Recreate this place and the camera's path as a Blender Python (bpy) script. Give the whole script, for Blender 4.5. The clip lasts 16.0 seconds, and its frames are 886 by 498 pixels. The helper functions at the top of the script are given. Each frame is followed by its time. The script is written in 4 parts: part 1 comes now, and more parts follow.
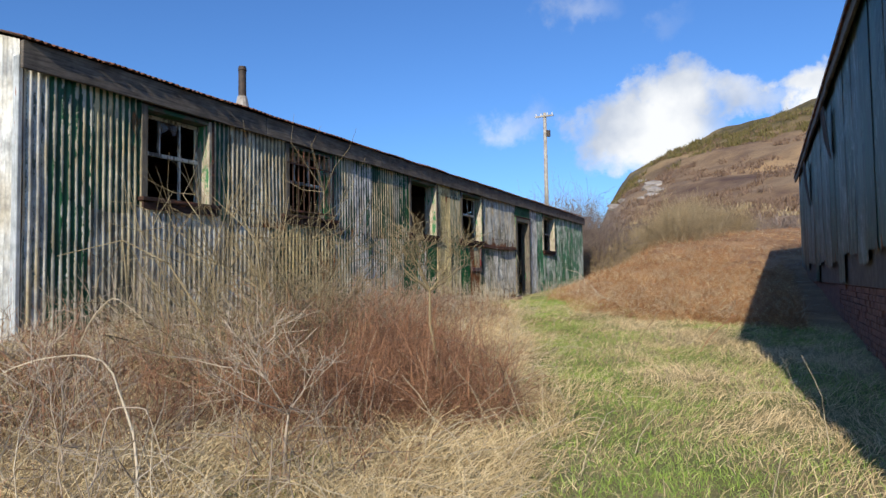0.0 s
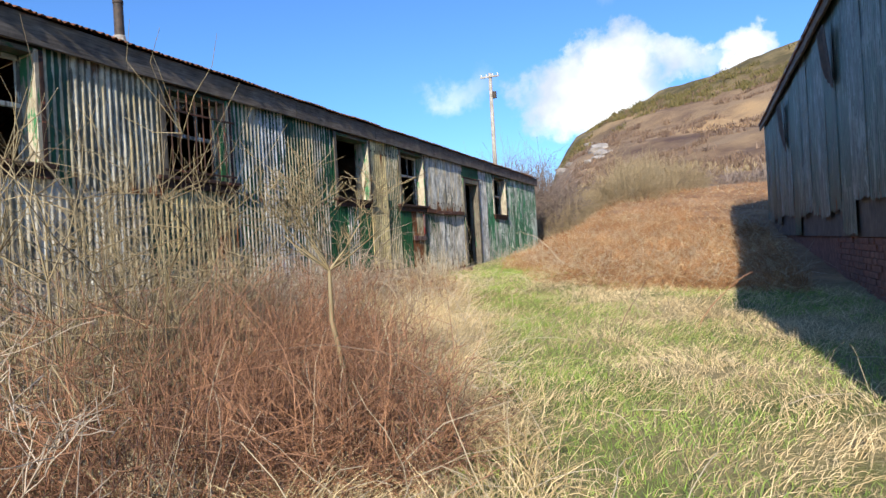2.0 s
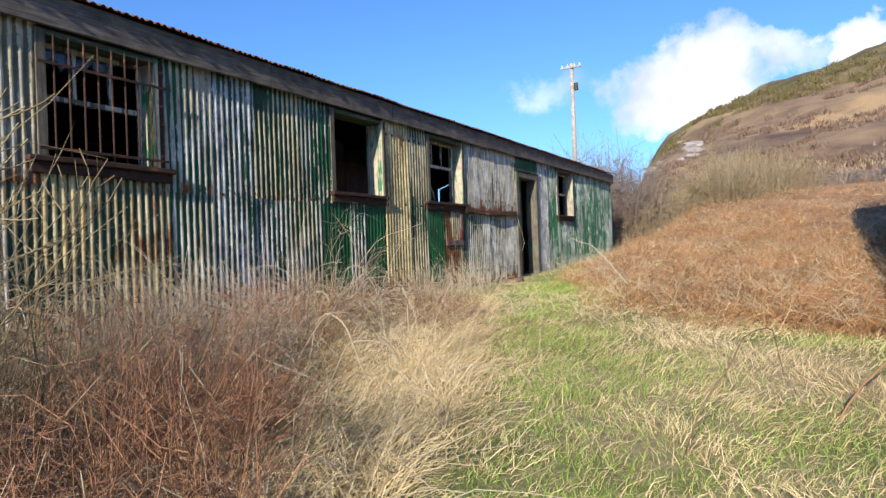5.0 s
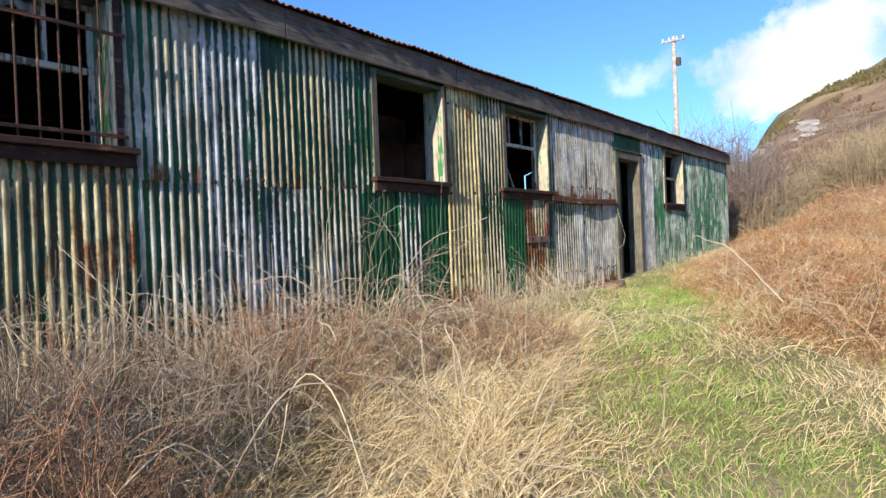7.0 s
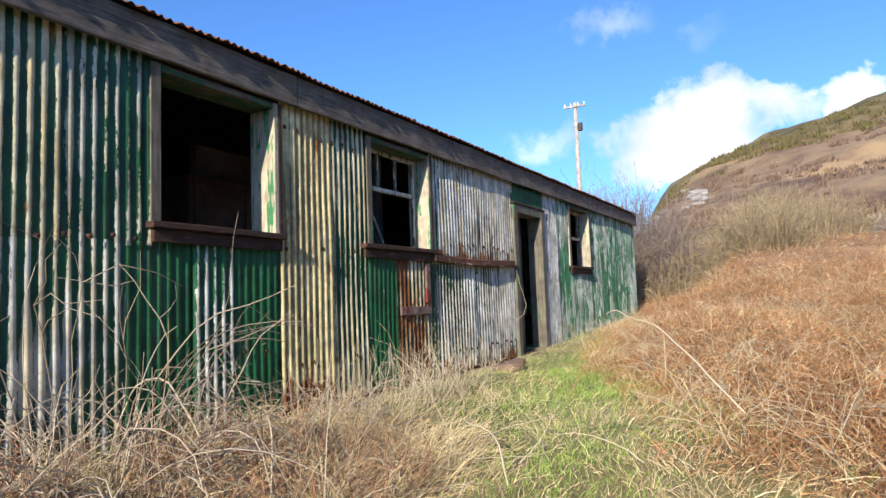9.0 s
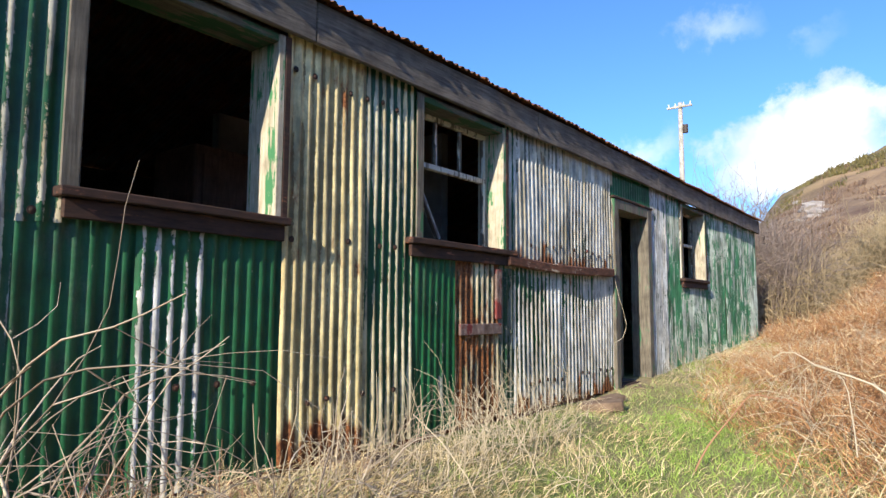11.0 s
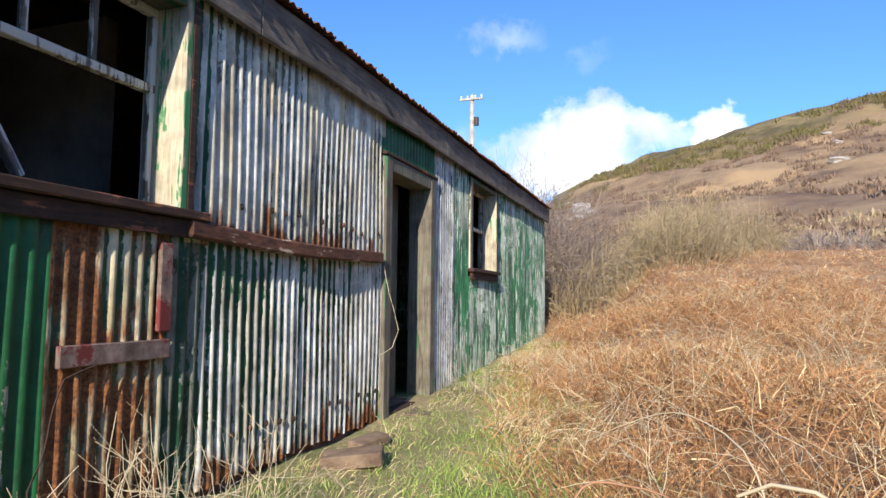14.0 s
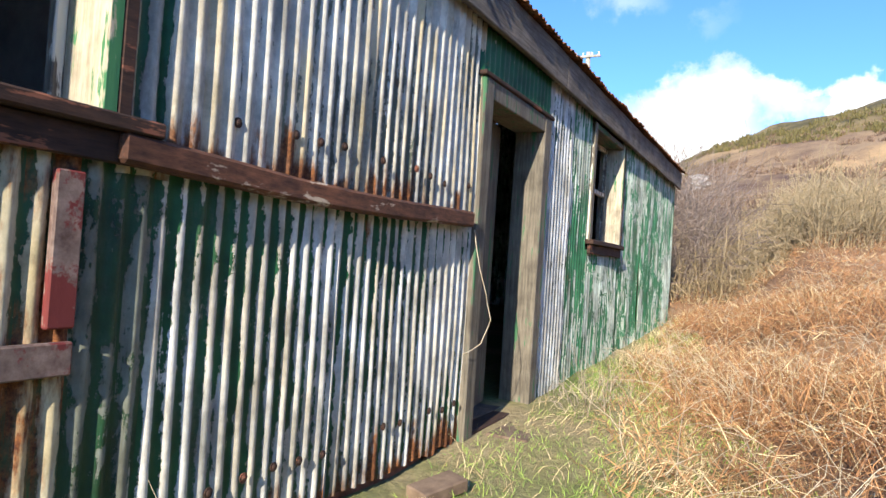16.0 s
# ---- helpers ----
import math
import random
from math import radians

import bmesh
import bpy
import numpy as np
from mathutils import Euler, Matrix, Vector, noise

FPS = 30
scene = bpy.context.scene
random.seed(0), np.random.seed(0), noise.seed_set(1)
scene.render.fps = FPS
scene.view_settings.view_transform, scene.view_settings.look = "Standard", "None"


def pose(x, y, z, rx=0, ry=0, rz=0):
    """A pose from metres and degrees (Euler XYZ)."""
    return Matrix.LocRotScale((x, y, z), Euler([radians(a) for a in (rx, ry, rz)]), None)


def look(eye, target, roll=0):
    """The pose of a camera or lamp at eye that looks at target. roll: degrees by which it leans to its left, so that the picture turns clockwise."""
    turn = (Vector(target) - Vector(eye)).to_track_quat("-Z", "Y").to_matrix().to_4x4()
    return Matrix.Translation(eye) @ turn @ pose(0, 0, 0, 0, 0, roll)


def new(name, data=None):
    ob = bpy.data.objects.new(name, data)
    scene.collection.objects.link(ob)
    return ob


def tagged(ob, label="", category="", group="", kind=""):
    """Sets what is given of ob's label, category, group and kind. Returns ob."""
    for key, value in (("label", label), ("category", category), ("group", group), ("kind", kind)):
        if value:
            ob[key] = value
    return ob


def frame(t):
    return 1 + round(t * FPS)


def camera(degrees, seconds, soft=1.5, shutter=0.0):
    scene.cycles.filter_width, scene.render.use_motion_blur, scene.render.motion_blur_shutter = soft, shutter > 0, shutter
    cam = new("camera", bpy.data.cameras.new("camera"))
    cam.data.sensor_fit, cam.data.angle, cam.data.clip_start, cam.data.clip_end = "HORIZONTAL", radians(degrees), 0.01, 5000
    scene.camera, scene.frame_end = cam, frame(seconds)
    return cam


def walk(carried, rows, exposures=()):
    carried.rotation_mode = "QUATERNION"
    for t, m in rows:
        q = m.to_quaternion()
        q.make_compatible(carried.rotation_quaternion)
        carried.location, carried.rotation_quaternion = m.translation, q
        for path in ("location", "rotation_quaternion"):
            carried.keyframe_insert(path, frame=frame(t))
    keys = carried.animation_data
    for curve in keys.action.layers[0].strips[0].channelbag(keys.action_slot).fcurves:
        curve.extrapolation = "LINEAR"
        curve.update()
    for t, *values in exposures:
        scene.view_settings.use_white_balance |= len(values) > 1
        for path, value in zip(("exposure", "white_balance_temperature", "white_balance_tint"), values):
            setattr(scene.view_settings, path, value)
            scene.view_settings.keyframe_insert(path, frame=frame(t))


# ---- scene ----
cam = camera(68.2, 16.0)
METRES, EYE, TILT, LEAN, TURN = 14.4, 1.2, 0.0, 0.0, 26.1
ROWS = [
    (0.0, 0.0, 0.0, 0.0, 0.04, 2.76, 0.85),
    (0.5, 0.0013, 0.0329, -0.0008, -4.08, 4.25, 1.41),
    (1.0, 0.0059, 0.064, 0.0008, -2.7, 3.44, 1.54),
    (1.5, 0.0054, 0.0992, -0.0014, -3.05, 1.98, 2.77),
    (2.0, 0.0174, 0.1322, -0.0004, -4.19, 0.01, 3.32),
    (2.5, 0.028, 0.1642, 0.0027, -5.31, -1.2, 3.36),
    (3.0, 0.0356, 0.1885, 0.0077, -7.03, -0.43, 3.07),
    (5.5, 0.0927, 0.334, 0.0074, 4.78, 0.32, 1.92),
    (6.0, 0.0956, 0.3694, 0.0101, 6.1, 0.28, 1.85),
    (6.5, 0.0907, 0.4053, 0.0128, 14.29, -1.77, 2.4),
    (7.0, 0.0855, 0.4423, 0.0167, 11.13, -0.45, 2.23),
    (7.5, 0.0887, 0.4787, 0.0195, 6.95, 2.17, 2.63),
    (8.0, 0.0902, 0.5164, 0.0208, 1.83, 3.5, 3.87),
    (10.5, 0.1132, 0.6755, 0.0263, 8.35, 5.65, -1.55),
    (11.0, 0.1048, 0.7035, 0.028, 11.04, 5.33, -0.33),
    (11.5, 0.1029, 0.7253, 0.0313, 11.42, 3.52, 0.4),
    (12.0, 0.1055, 0.7491, 0.0286, 1.15, 3.1, 2.18),
    (12.5, 0.1073, 0.771, 0.0305, -4.04, 3.47, 2.68),
    (13.0, 0.1129, 0.7999, 0.033, -5.78, 4.92, 1.93),
    (13.5, 0.1219, 0.8329, 0.0317, -8.25, 5.62, 0.41),
    (14.0, 0.1279, 0.8635, 0.0338, -6.9, 4.57, -0.61),
    (14.5, 0.1325, 0.8938, 0.0356, 3.92, 3.1, -2.04),
    (15.0, 0.1311, 0.9264, 0.0365, 4.18, 4.34, -2.52),
    (15.5, 0.1331, 0.9471, 0.0371, 0.03, 1.57, -2.99),
    (16.0, 0.1359, 0.9717, 0.0396, 1.87, 1.25, -3.86),
]
walk(cam, [(t, pose(0, 0, EYE, TILT, LEAN, TURN) @ pose(METRES * x, METRES * y, METRES * z, 90 + pitch, roll, yaw)) for t, x, y, z, yaw, pitch, roll in ROWS],
     [(0.0, -0.08), (1.0, 0.0), (2.0, 0.38), (3.0, 0.36), (5.5, 0.40), (6.5, 0.46), (7.0, 0.54), (8.0, 0.54), (10.5, 0.55), (11.0, 0.66), (12.0, 0.86), (12.5, 0.68), (13.0, 0.58), (14.0, 0.58), (15.0, 0.88), (16.0, 0.86)])

# ---- world, sun ----
SUN_TRAVEL = Vector((-0.33, 2.3, -1.0)).normalized()


def N(nt, kind, x=None, **values):
    """A node with its inputs set: numbers and tuples as values, sockets as links. x: the operation or the like."""
    n = nt.nodes.new(kind)
    if x:
        n.operation = x["operation"]
        if "use_clamp" in x:
            n.use_clamp = x["use_clamp"]
    for key, v in values.items():
        sock = n.inputs[int(key[1:])] if key[0] == "i" and key[1:].isdigit() else n.inputs[key.replace("_", " ")]
        if isinstance(v, bpy.types.NodeSocket):
            nt.links.new(v, sock)
        else:
            sock.default_value = v
    return n


def math_node(nt, op, a, b=0.0, c=None, clamp=False):
    vals = {"i0": a, "i1": b}
    if c is not None:
        vals["i2"] = c
    return N(nt, "ShaderNodeMath", {"operation": op, "use_clamp": clamp}, **vals).outputs[0]


def mapped(nt, v, a, b, c=0.0, d=1.0):
    return N(nt, "ShaderNodeMapRange", None, i0=v, i1=a, i2=b, i3=c, i4=d).outputs[0]


def mixed(nt, f, a, b, blend="MIX"):
    n = nt.nodes.new("ShaderNodeMix")
    n.data_type, n.blend_type = "RGBA", blend
    for i, v in ((0, f), (6, a), (7, b)):
        if isinstance(v, bpy.types.NodeSocket):
            nt.links.new(v, n.inputs[i])
        else:
            n.inputs[i].default_value = (*v, 1) if isinstance(v, tuple) and len(v) == 3 else v
    return n.outputs[2]


def noise_node(nt, vec, scale, detail=4.0, rough=0.6):
    return N(nt, "ShaderNodeTexNoise", None, Vector=vec, Scale=scale, Detail=detail, Roughness=rough).outputs[0]


world = bpy.data.worlds.new("sky")
scene.world = world
world.use_nodes = True
wt = world.node_tree
wt.nodes.clear()
sky = wt.nodes.new("ShaderNodeTexSky")
sky.sky_type, sky.sun_disc = "NISHITA", False
sky.sun_elevation = math.asin(-SUN_TRAVEL.z)
sky.sun_rotation = math.atan2(-SUN_TRAVEL.x, -SUN_TRAVEL.y)
sky.air_density, sky.dust_density, sky.ozone_density = 1.0, 0.3, 2.5
gen = wt.nodes.new("ShaderNodeTexCoord").outputs["Generated"]
sep = N(wt, "ShaderNodeSeparateXYZ", None, i0=gen)
az = math_node(wt, "ARCTAN2", sep.outputs[0], sep.outputs[1])
el = math_node(wt, "ARCSINE", sep.outputs[2])
warp = N(wt, "ShaderNodeTexNoise", None, Vector=gen, Scale=11.0, Detail=6.0, Roughness=0.62).outputs["Color"]
wsep = N(wt, "ShaderNodeSeparateColor", None, i0=warp)
az = math_node(wt, "ADD", az, math_node(wt, "MULTIPLY", math_node(wt, "SUBTRACT", wsep.outputs[0], 0.5), 0.16))
el = math_node(wt, "ADD", el, math_node(wt, "MULTIPLY", math_node(wt, "SUBTRACT", wsep.outputs[1], 0.5), 0.13))
cover = None
# white clouds over the hill: azimuth, elevation, half width, half height in degrees, thickness
for a, e, w, h, k in ((-9.0, 12.0, 7.8, 4.2, 1.0), (-6.2, 14.8, 4.6, 3.4, 1.0), (-2.0, 14.2, 5.0, 2.0, 0.75), (3.0, 13.6, 2.5, 2.3, 1.0),
                      (-20.0, 13.4, 4.6, 2.3, 0.36), (-14.0, 22.3, 4.2, 1.9, 0.30), (-6.5, 20.3, 2.2, 1.4, 0.16), (60, 22, 25, 6, 0.8), (-95, 25, 30, 6, 0.8)):
    dx = math_node(wt, "DIVIDE", math_node(wt, "SUBTRACT", az, radians(a)), radians(w))
    dy = math_node(wt, "DIVIDE", math_node(wt, "SUBTRACT", el, radians(e)), radians(h))
    d2 = math_node(wt, "ADD", math_node(wt, "MULTIPLY", dx, dx), math_node(wt, "MULTIPLY", dy, dy))
    blob = math_node(wt, "MULTIPLY", math_node(wt, "SUBTRACT", 1.0, d2, clamp=True), k)
    cover = blob if cover is None else math_node(wt, "MAXIMUM", cover, blob)
puff = noise_node(wt, gen, 22.0, 7.0, 0.6)
dens = math_node(wt, "ADD", cover, math_node(wt, "MULTIPLY", math_node(wt, "SUBTRACT", puff, 0.5), 0.7))
dens = math_node(wt, "MULTIPLY", mapped(wt, dens, 0.02, 0.78), mapped(wt, cover, 0.0, 0.3))
shade = mapped(wt, noise_node(wt, gen, 9.0, 5.0, 0.5), 0.38, 0.62, 0.0, 1.0)
white = mixed(wt, shade, (4.9, 5.5, 6.6), (8.6, 8.8, 9.0))
tinted = mixed(wt, 1.0, sky.outputs[0], (0.58, 0.92, 1.40), "MULTIPLY")
skycol = mixed(wt, dens, tinted, white)
bg = N(wt, "ShaderNodeBackground", None, Color=skycol, Strength=0.12)
N(wt, "ShaderNodeOutputWorld", None, Surface=bg.outputs[0])

sun = new("sun", bpy.data.lights.new("sun", "SUN"))
sun.data.energy, sun.data.angle, sun.data.color = 5.0, radians(0.53), (1.0, 0.90, 0.75)
sun.matrix_world = look((0, 0, 30), Vector((0, 0, 30)) + SUN_TRAVEL)


# ---- materials ----
def material(name):
    m = bpy.data.materials.new(name)
    m.use_nodes = True
    nt = m.node_tree
    nt.nodes.clear()
    b = nt.nodes.new("ShaderNodeBsdfPrincipled")
    N(nt, "ShaderNodeOutputMaterial", None, Surface=b.outputs[0])
    return m, nt, b


def finish(nt, b, col, rough, bump=None, strength=0.3, dist=0.004, metal=0.0):
    for key, v in (("Base Color", col), ("Roughness", rough), ("Metallic", metal)):
        if isinstance(v, bpy.types.NodeSocket):
            nt.links.new(v, b.inputs[key])
        else:
            b.inputs[key].default_value = (*v, 1) if isinstance(v, tuple) else v
    if bump is not None:
        n = N(nt, "ShaderNodeBump", None, Strength=strength, Distance=dist, Height=bump)
        nt.links.new(n.outputs[0], b.inputs["Normal"])


def coords(nt, stretch=(1, 1, 1)):
    """Object coordinates, shifted by chance from object to object, and stretched."""
    tc = nt.nodes.new("ShaderNodeTexCoord").outputs["Object"]
    r = nt.nodes.new("ShaderNodeObjectInfo").outputs["Random"]
    off = math_node(nt, "MULTIPLY", r, 37.0)
    v = N(nt, "ShaderNodeVectorMath", {"operation": "ADD"}, i0=tc, i1=N(nt, "ShaderNodeCombineXYZ", None, i0=off, i1=off, i2=off).outputs[0]).outputs[0]
    return tc, N(nt, "ShaderNodeVectorMath", {"operation": "MULTIPLY"}, i0=v, i1=stretch).outputs[0], v


RIDGE = 0.011


def sheet_material(name, paint, under, worn, rust, ridge_worn=0.6, foot_rust=0.5, warm=0.5):
    """Weathered painted corrugated iron. worn: share of paint lost; ridge_worn: how much more on the crests; rust: share of rust;
    warm: how far single crests yellow."""
    m, nt, b = material(name)
    tc, streaky, plain = coords(nt, (1, 1, 0.28))
    sx = N(nt, "ShaderNodeSeparateXYZ", None, i0=tc)
    crest = mapped(nt, sx.outputs[0], -RIDGE, RIDGE)
    # every corrugation weathers in its own way, changing slowly down its length
    where = N(nt, "ShaderNodeSeparateXYZ", None, i0=nt.nodes.new("ShaderNodeNewGeometry").outputs["Position"])
    no = math_node(nt, "FLOOR", math_node(nt, "ADD", math_node(nt, "DIVIDE", where.outputs[1], 0.0762), 0.25))
    own = [noise_node(nt, N(nt, "ShaderNodeCombineXYZ", None, i0=math_node(nt, "MULTIPLY", no, 3.71), i1=k, i2=math_node(nt, "MULTIPLY", where.outputs[2], 1.3)).outputs[0], 1.0, 4.0, 0.6) for k in (0.5, 11.3, 23.9)]
    flakes = noise_node(nt, streaky, 16.0, 8.0, 0.7)
    big = noise_node(nt, plain, 1.3, 3.0, 0.5)
    fine = noise_node(nt, plain, 60.0, 4.0, 0.7)
    lost = math_node(nt, "ADD", math_node(nt, "ADD", flakes, math_node(nt, "MULTIPLY", math_node(nt, "SUBTRACT", big, 0.5), 0.5)),
                     math_node(nt, "MULTIPLY", math_node(nt, "SUBTRACT", crest, 0.5), ridge_worn * 0.5))
    lost = math_node(nt, "ADD", lost, math_node(nt, "MULTIPLY", math_node(nt, "SUBTRACT", noise_node(nt, plain, 34.0, 6.0, 0.75), 0.5), 0.5))
    lost = math_node(nt, "ADD", lost, math_node(nt, "MULTIPLY", math_node(nt, "SUBTRACT", own[0], 0.5), 0.75))
    t = 0.5 + (0.5 - worn) * 0.6
    lostf = mapped(nt, lost, t - 0.018, t + 0.018)
    tone = mapped(nt, noise_node(nt, streaky, 5.0, 4.0, 0.6), 0.3, 0.7, 0.65, 1.2)
    paintc = mixed(nt, 1.0, paint, N(nt, "ShaderNodeCombineColor", None, i0=tone, i1=tone, i2=tone).outputs[0], "MULTIPLY")
    u2 = tuple(c * 0.5 for c in under)
    underc = mixed(nt, mapped(nt, noise_node(nt, streaky, 9.0, 5.0, 0.65), 0.38, 0.62), u2, under)
    underc = mixed(nt, mapped(nt, own[1], 0.45, 0.62, 0.0, warm), underc, (0.66, 0.50, 0.22))
    col = mixed(nt, lostf, paintc, underc)
    # rust creeps up from the foot and runs down in streaks
    foot = mapped(nt, sx.outputs[2], 0.0, 0.3, foot_rust * 0.30, 0.0)
    rn = math_node(nt, "ADD", noise_node(nt, streaky, 7.0, 6.0, 0.7), foot)
    rn = math_node(nt, "ADD", rn, math_node(nt, "MULTIPLY", math_node(nt, "SUBTRACT", big, 0.5), -0.5))
    rn = math_node(nt, "ADD", rn, math_node(nt, "MULTIPLY", math_node(nt, "SUBTRACT", own[2], 0.5), 0.5))
    tr = 0.5 + (0.5 - rust) * 0.6
    rustf = mapped(nt, rn, tr - 0.03, tr + 0.09)
    rustc = mixed(nt, mapped(nt, fine, 0.35, 0.65), (0.10, 0.032, 0.014), (0.36, 0.14, 0.045))
    col = mixed(nt, rustf, col, rustc)
    stain = mapped(nt, noise_node(nt, plain, 3.5, 6.0, 0.7), 0.36, 0.58, 0.55, 1.1)
    col = mixed(nt, 1.0, col, N(nt, "ShaderNodeCombineColor", None, i0=stain, i1=stain, i2=stain).outputs[0], "MULTIPLY")
    grime = mapped(nt, noise_node(nt, streaky, 3.0, 7.0, 0.72), 0.53, 0.68, 0.0, 0.5)
    col = mixed(nt, grime, col, mixed(nt, mapped(nt, fine, 0.35, 0.65), (0.05, 0.055, 0.04), (0.22, 0.22, 0.18)))
    rough = math_node(nt, "ADD", mapped(nt, rustf, 0, 1, 0.45, 0.85), math_node(nt, "MULTIPLY", fine, 0.15))
    bump = math_node(nt, "SUBTRACT", math_node(nt, "ADD", math_node(nt, "MULTIPLY", fine, 0.4), noise_node(nt, plain, 9.0, 3.0, 0.5)), lostf)
    finish(nt, b, col, rough, bump, 0.7, 0.004)
    return m


M_GREEN = sheet_material("green_sheet", (0.016, 0.12, 0.04), (0.76, 0.75, 0.64), 0.45, 0.14, 1.3)
M_SMOOTH = sheet_material("smooth_green_sheet", (0.013, 0.115, 0.04), (0.60, 0.64, 0.56), 0.04, 0.0, 0.3, 0.4)
M_FLAKING = sheet_material("flaking_green_sheet", (0.014, 0.12, 0.04), (0.84, 0.84, 0.80), 0.27, 0.04, 1.0, 0.5, 0.15)
M_CREAMGREEN = sheet_material("cream_green_sheet", (0.016, 0.095, 0.034), (0.74, 0.68, 0.46), 0.37, 0.20, 1.6, 0.6, 0.6)
M_YELLOW = sheet_material("yellow_sheet", (0.38, 0.29, 0.12), (0.93, 0.78, 0.40), 0.74, 0.22, 1.3, 1.9, 0.5)
M_STREAKED = sheet_material("rust_streaked_sheet", (0.035, 0.095, 0.045), (0.70, 0.62, 0.36), 0.50, 0.36, 1.3, 0.8, 0.9)
M_ZINC = sheet_material("bare_zinc_sheet", (0.15, 0.17, 0.12), (0.82, 0.80, 0.70), 0.78, 0.15, 0.8, 1.2, 0.6)
M_BLUEZINC = sheet_material("blue_grey_zinc_sheet", (0.03, 0.11, 0.06), (0.74, 0.77, 0.76), 0.60, 0.10, 0.8, 0.6, 0.3)
M_ZINCGREEN = sheet_material("peeling_zinc_sheet", (0.018, 0.115, 0.042), (0.84, 0.83, 0.76), 0.56, 0.12, 1.0, 1.2, 0.3)
M_ZINCCREAM = sheet_material("cream_zinc_sheet", (0.20, 0.18, 0.11), (0.76, 0.71, 0.55), 0.64, 0.26, 0.9, 0.7, 0.6)
M_RUST = sheet_material("rusty_sheet", (0.03, 0.11, 0.045), (0.66, 0.6, 0.42), 0.48, 0.60, 1.0, 0.6, 0.6)
M_TEAL = sheet_material("pale_green_sheet", (0.055, 0.24, 0.11), (0.60, 0.70, 0.60), 0.40, 0.04, 0.5, 0.1, 0.1)
M_DEEP = sheet_material("deep_green_sheet", (0.012, 0.095, 0.035), (0.66, 0.66, 0.54), 0.27, 0.10, 1.0)
M_PATINA = sheet_material("patina_sheet", (0.02, 0.085, 0.035), (0.26, 0.29, 0.24), 0.42, 0.14, 0.4, 0.5, 0.1)
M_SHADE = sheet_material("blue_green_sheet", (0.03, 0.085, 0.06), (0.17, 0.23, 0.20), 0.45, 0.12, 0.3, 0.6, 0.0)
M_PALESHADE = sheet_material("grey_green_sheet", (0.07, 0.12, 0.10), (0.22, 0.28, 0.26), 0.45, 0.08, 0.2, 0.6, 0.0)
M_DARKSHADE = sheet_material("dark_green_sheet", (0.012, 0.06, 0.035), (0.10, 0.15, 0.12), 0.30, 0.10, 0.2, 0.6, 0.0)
M_ROOF = sheet_material("rusty_roof_sheet", (0.22, 0.09, 0.05), (0.20, 0.17, 0.15), 0.40, 0.55, 0.3, 0.9, 0.0)


def timber(name, dark, light, rough=0.85, axis=(1, 0.06, 1), paint=None, paint_share=0.0):
    m, nt, b = material(name)
    tc, grainy, plain = coords(nt, axis)
    grain = noise_node(nt, grainy, 55.0, 6.0, 0.7)
    blot = noise_node(nt, plain, 4.0, 5.0, 0.65)
    col = mixed(nt, mapped(nt, grain, 0.3, 0.7), dark, light)
    st = mapped(nt, blot, 0.35, 0.65, 0.6, 1.15)
    col = mixed(nt, 1.0, col, N(nt, "ShaderNodeCombineColor", None, i0=st, i1=st, i2=st).outputs[0], "MULTIPLY")
    if paint:
        p = math_node(nt, "ADD", noise_node(nt, grainy, 16.0, 6.0, 0.7), math_node(nt, "MULTIPLY", math_node(nt, "SUBTRACT", blot, 0.5), 0.6))
        t = 0.5 + (0.5 - paint_share) * 0.5
        col = mixed(nt, mapped(nt, p, t - 0.02, t + 0.02), col, paint)
    finish(nt, b, col, rough, grain, 0.6, 0.004)
    return m


M_FASCIA = timber("weathered_fascia", (0.055, 0.045, 0.037), (0.25, 0.215, 0.175))
M_SILL = timber("dark_brown_wood", (0.02, 0.010, 0.007), (0.085, 0.04, 0.025), 0.85, (1, 0.12, 1), (0.24, 0.09, 0.05), 0.24)
M_RAIL = timber("rust_brown_rail", (0.04, 0.016, 0.010), (0.21, 0.085, 0.045), 0.85, (1, 0.2, 1), (0.50, 0.40, 0.30), 0.20)
M_FRAME = timber("peeling_white_frame", (0.09, 0.075, 0.06), (0.26, 0.23, 0.19), 0.75, (1, 1, 0.06), (0.62, 0.60, 0.52), 0.55)
M_GREENWOOD = timber("peeling_green_wood", (0.06, 0.055, 0.04), (0.2, 0.18, 0.13), 0.8, (1, 0.1, 1), (0.022, 0.085, 0.035), 0.45)
M_PALEBOARD = timber("pale_blue_grey_board", (0.30, 0.33, 0.34), (0.60, 0.64, 0.66), 0.75, (1, 1, 0.06), (0.28, 0.12, 0.07), 0.12)
M_JAMB = timber("grey_jamb", (0.07, 0.06, 0.045), (0.26, 0.225, 0.17), 0.85, (1, 1, 0.06), (0.05, 0.15, 0.07), 0.28)
M_CREAMJAMB = timber("peeling_cream_jamb", (0.34, 0.28, 0.18), (0.66, 0.60, 0.47), 0.8, (1, 1, 0.08), (0.05, 0.2, 0.08), 0.42)
M_REDWOOD = timber("red_painted_batten", (0.10, 0.05, 0.04), (0.34, 0.25, 0.21), 0.8, (1, 0.3, 0.3), (0.17, 0.028, 0.025), 0.42)
M_DARKWOOD = timber("dark_interior_wood", (0.07, 0.05, 0.04), (0.19, 0.14, 0.105), 0.85, (1, 1, 0.1))
M_CABINET = timber("brown_cabinet_wood", (0.22, 0.12, 0.08), (0.42, 0.26, 0.18), 0.6, (1, 1, 0.08))
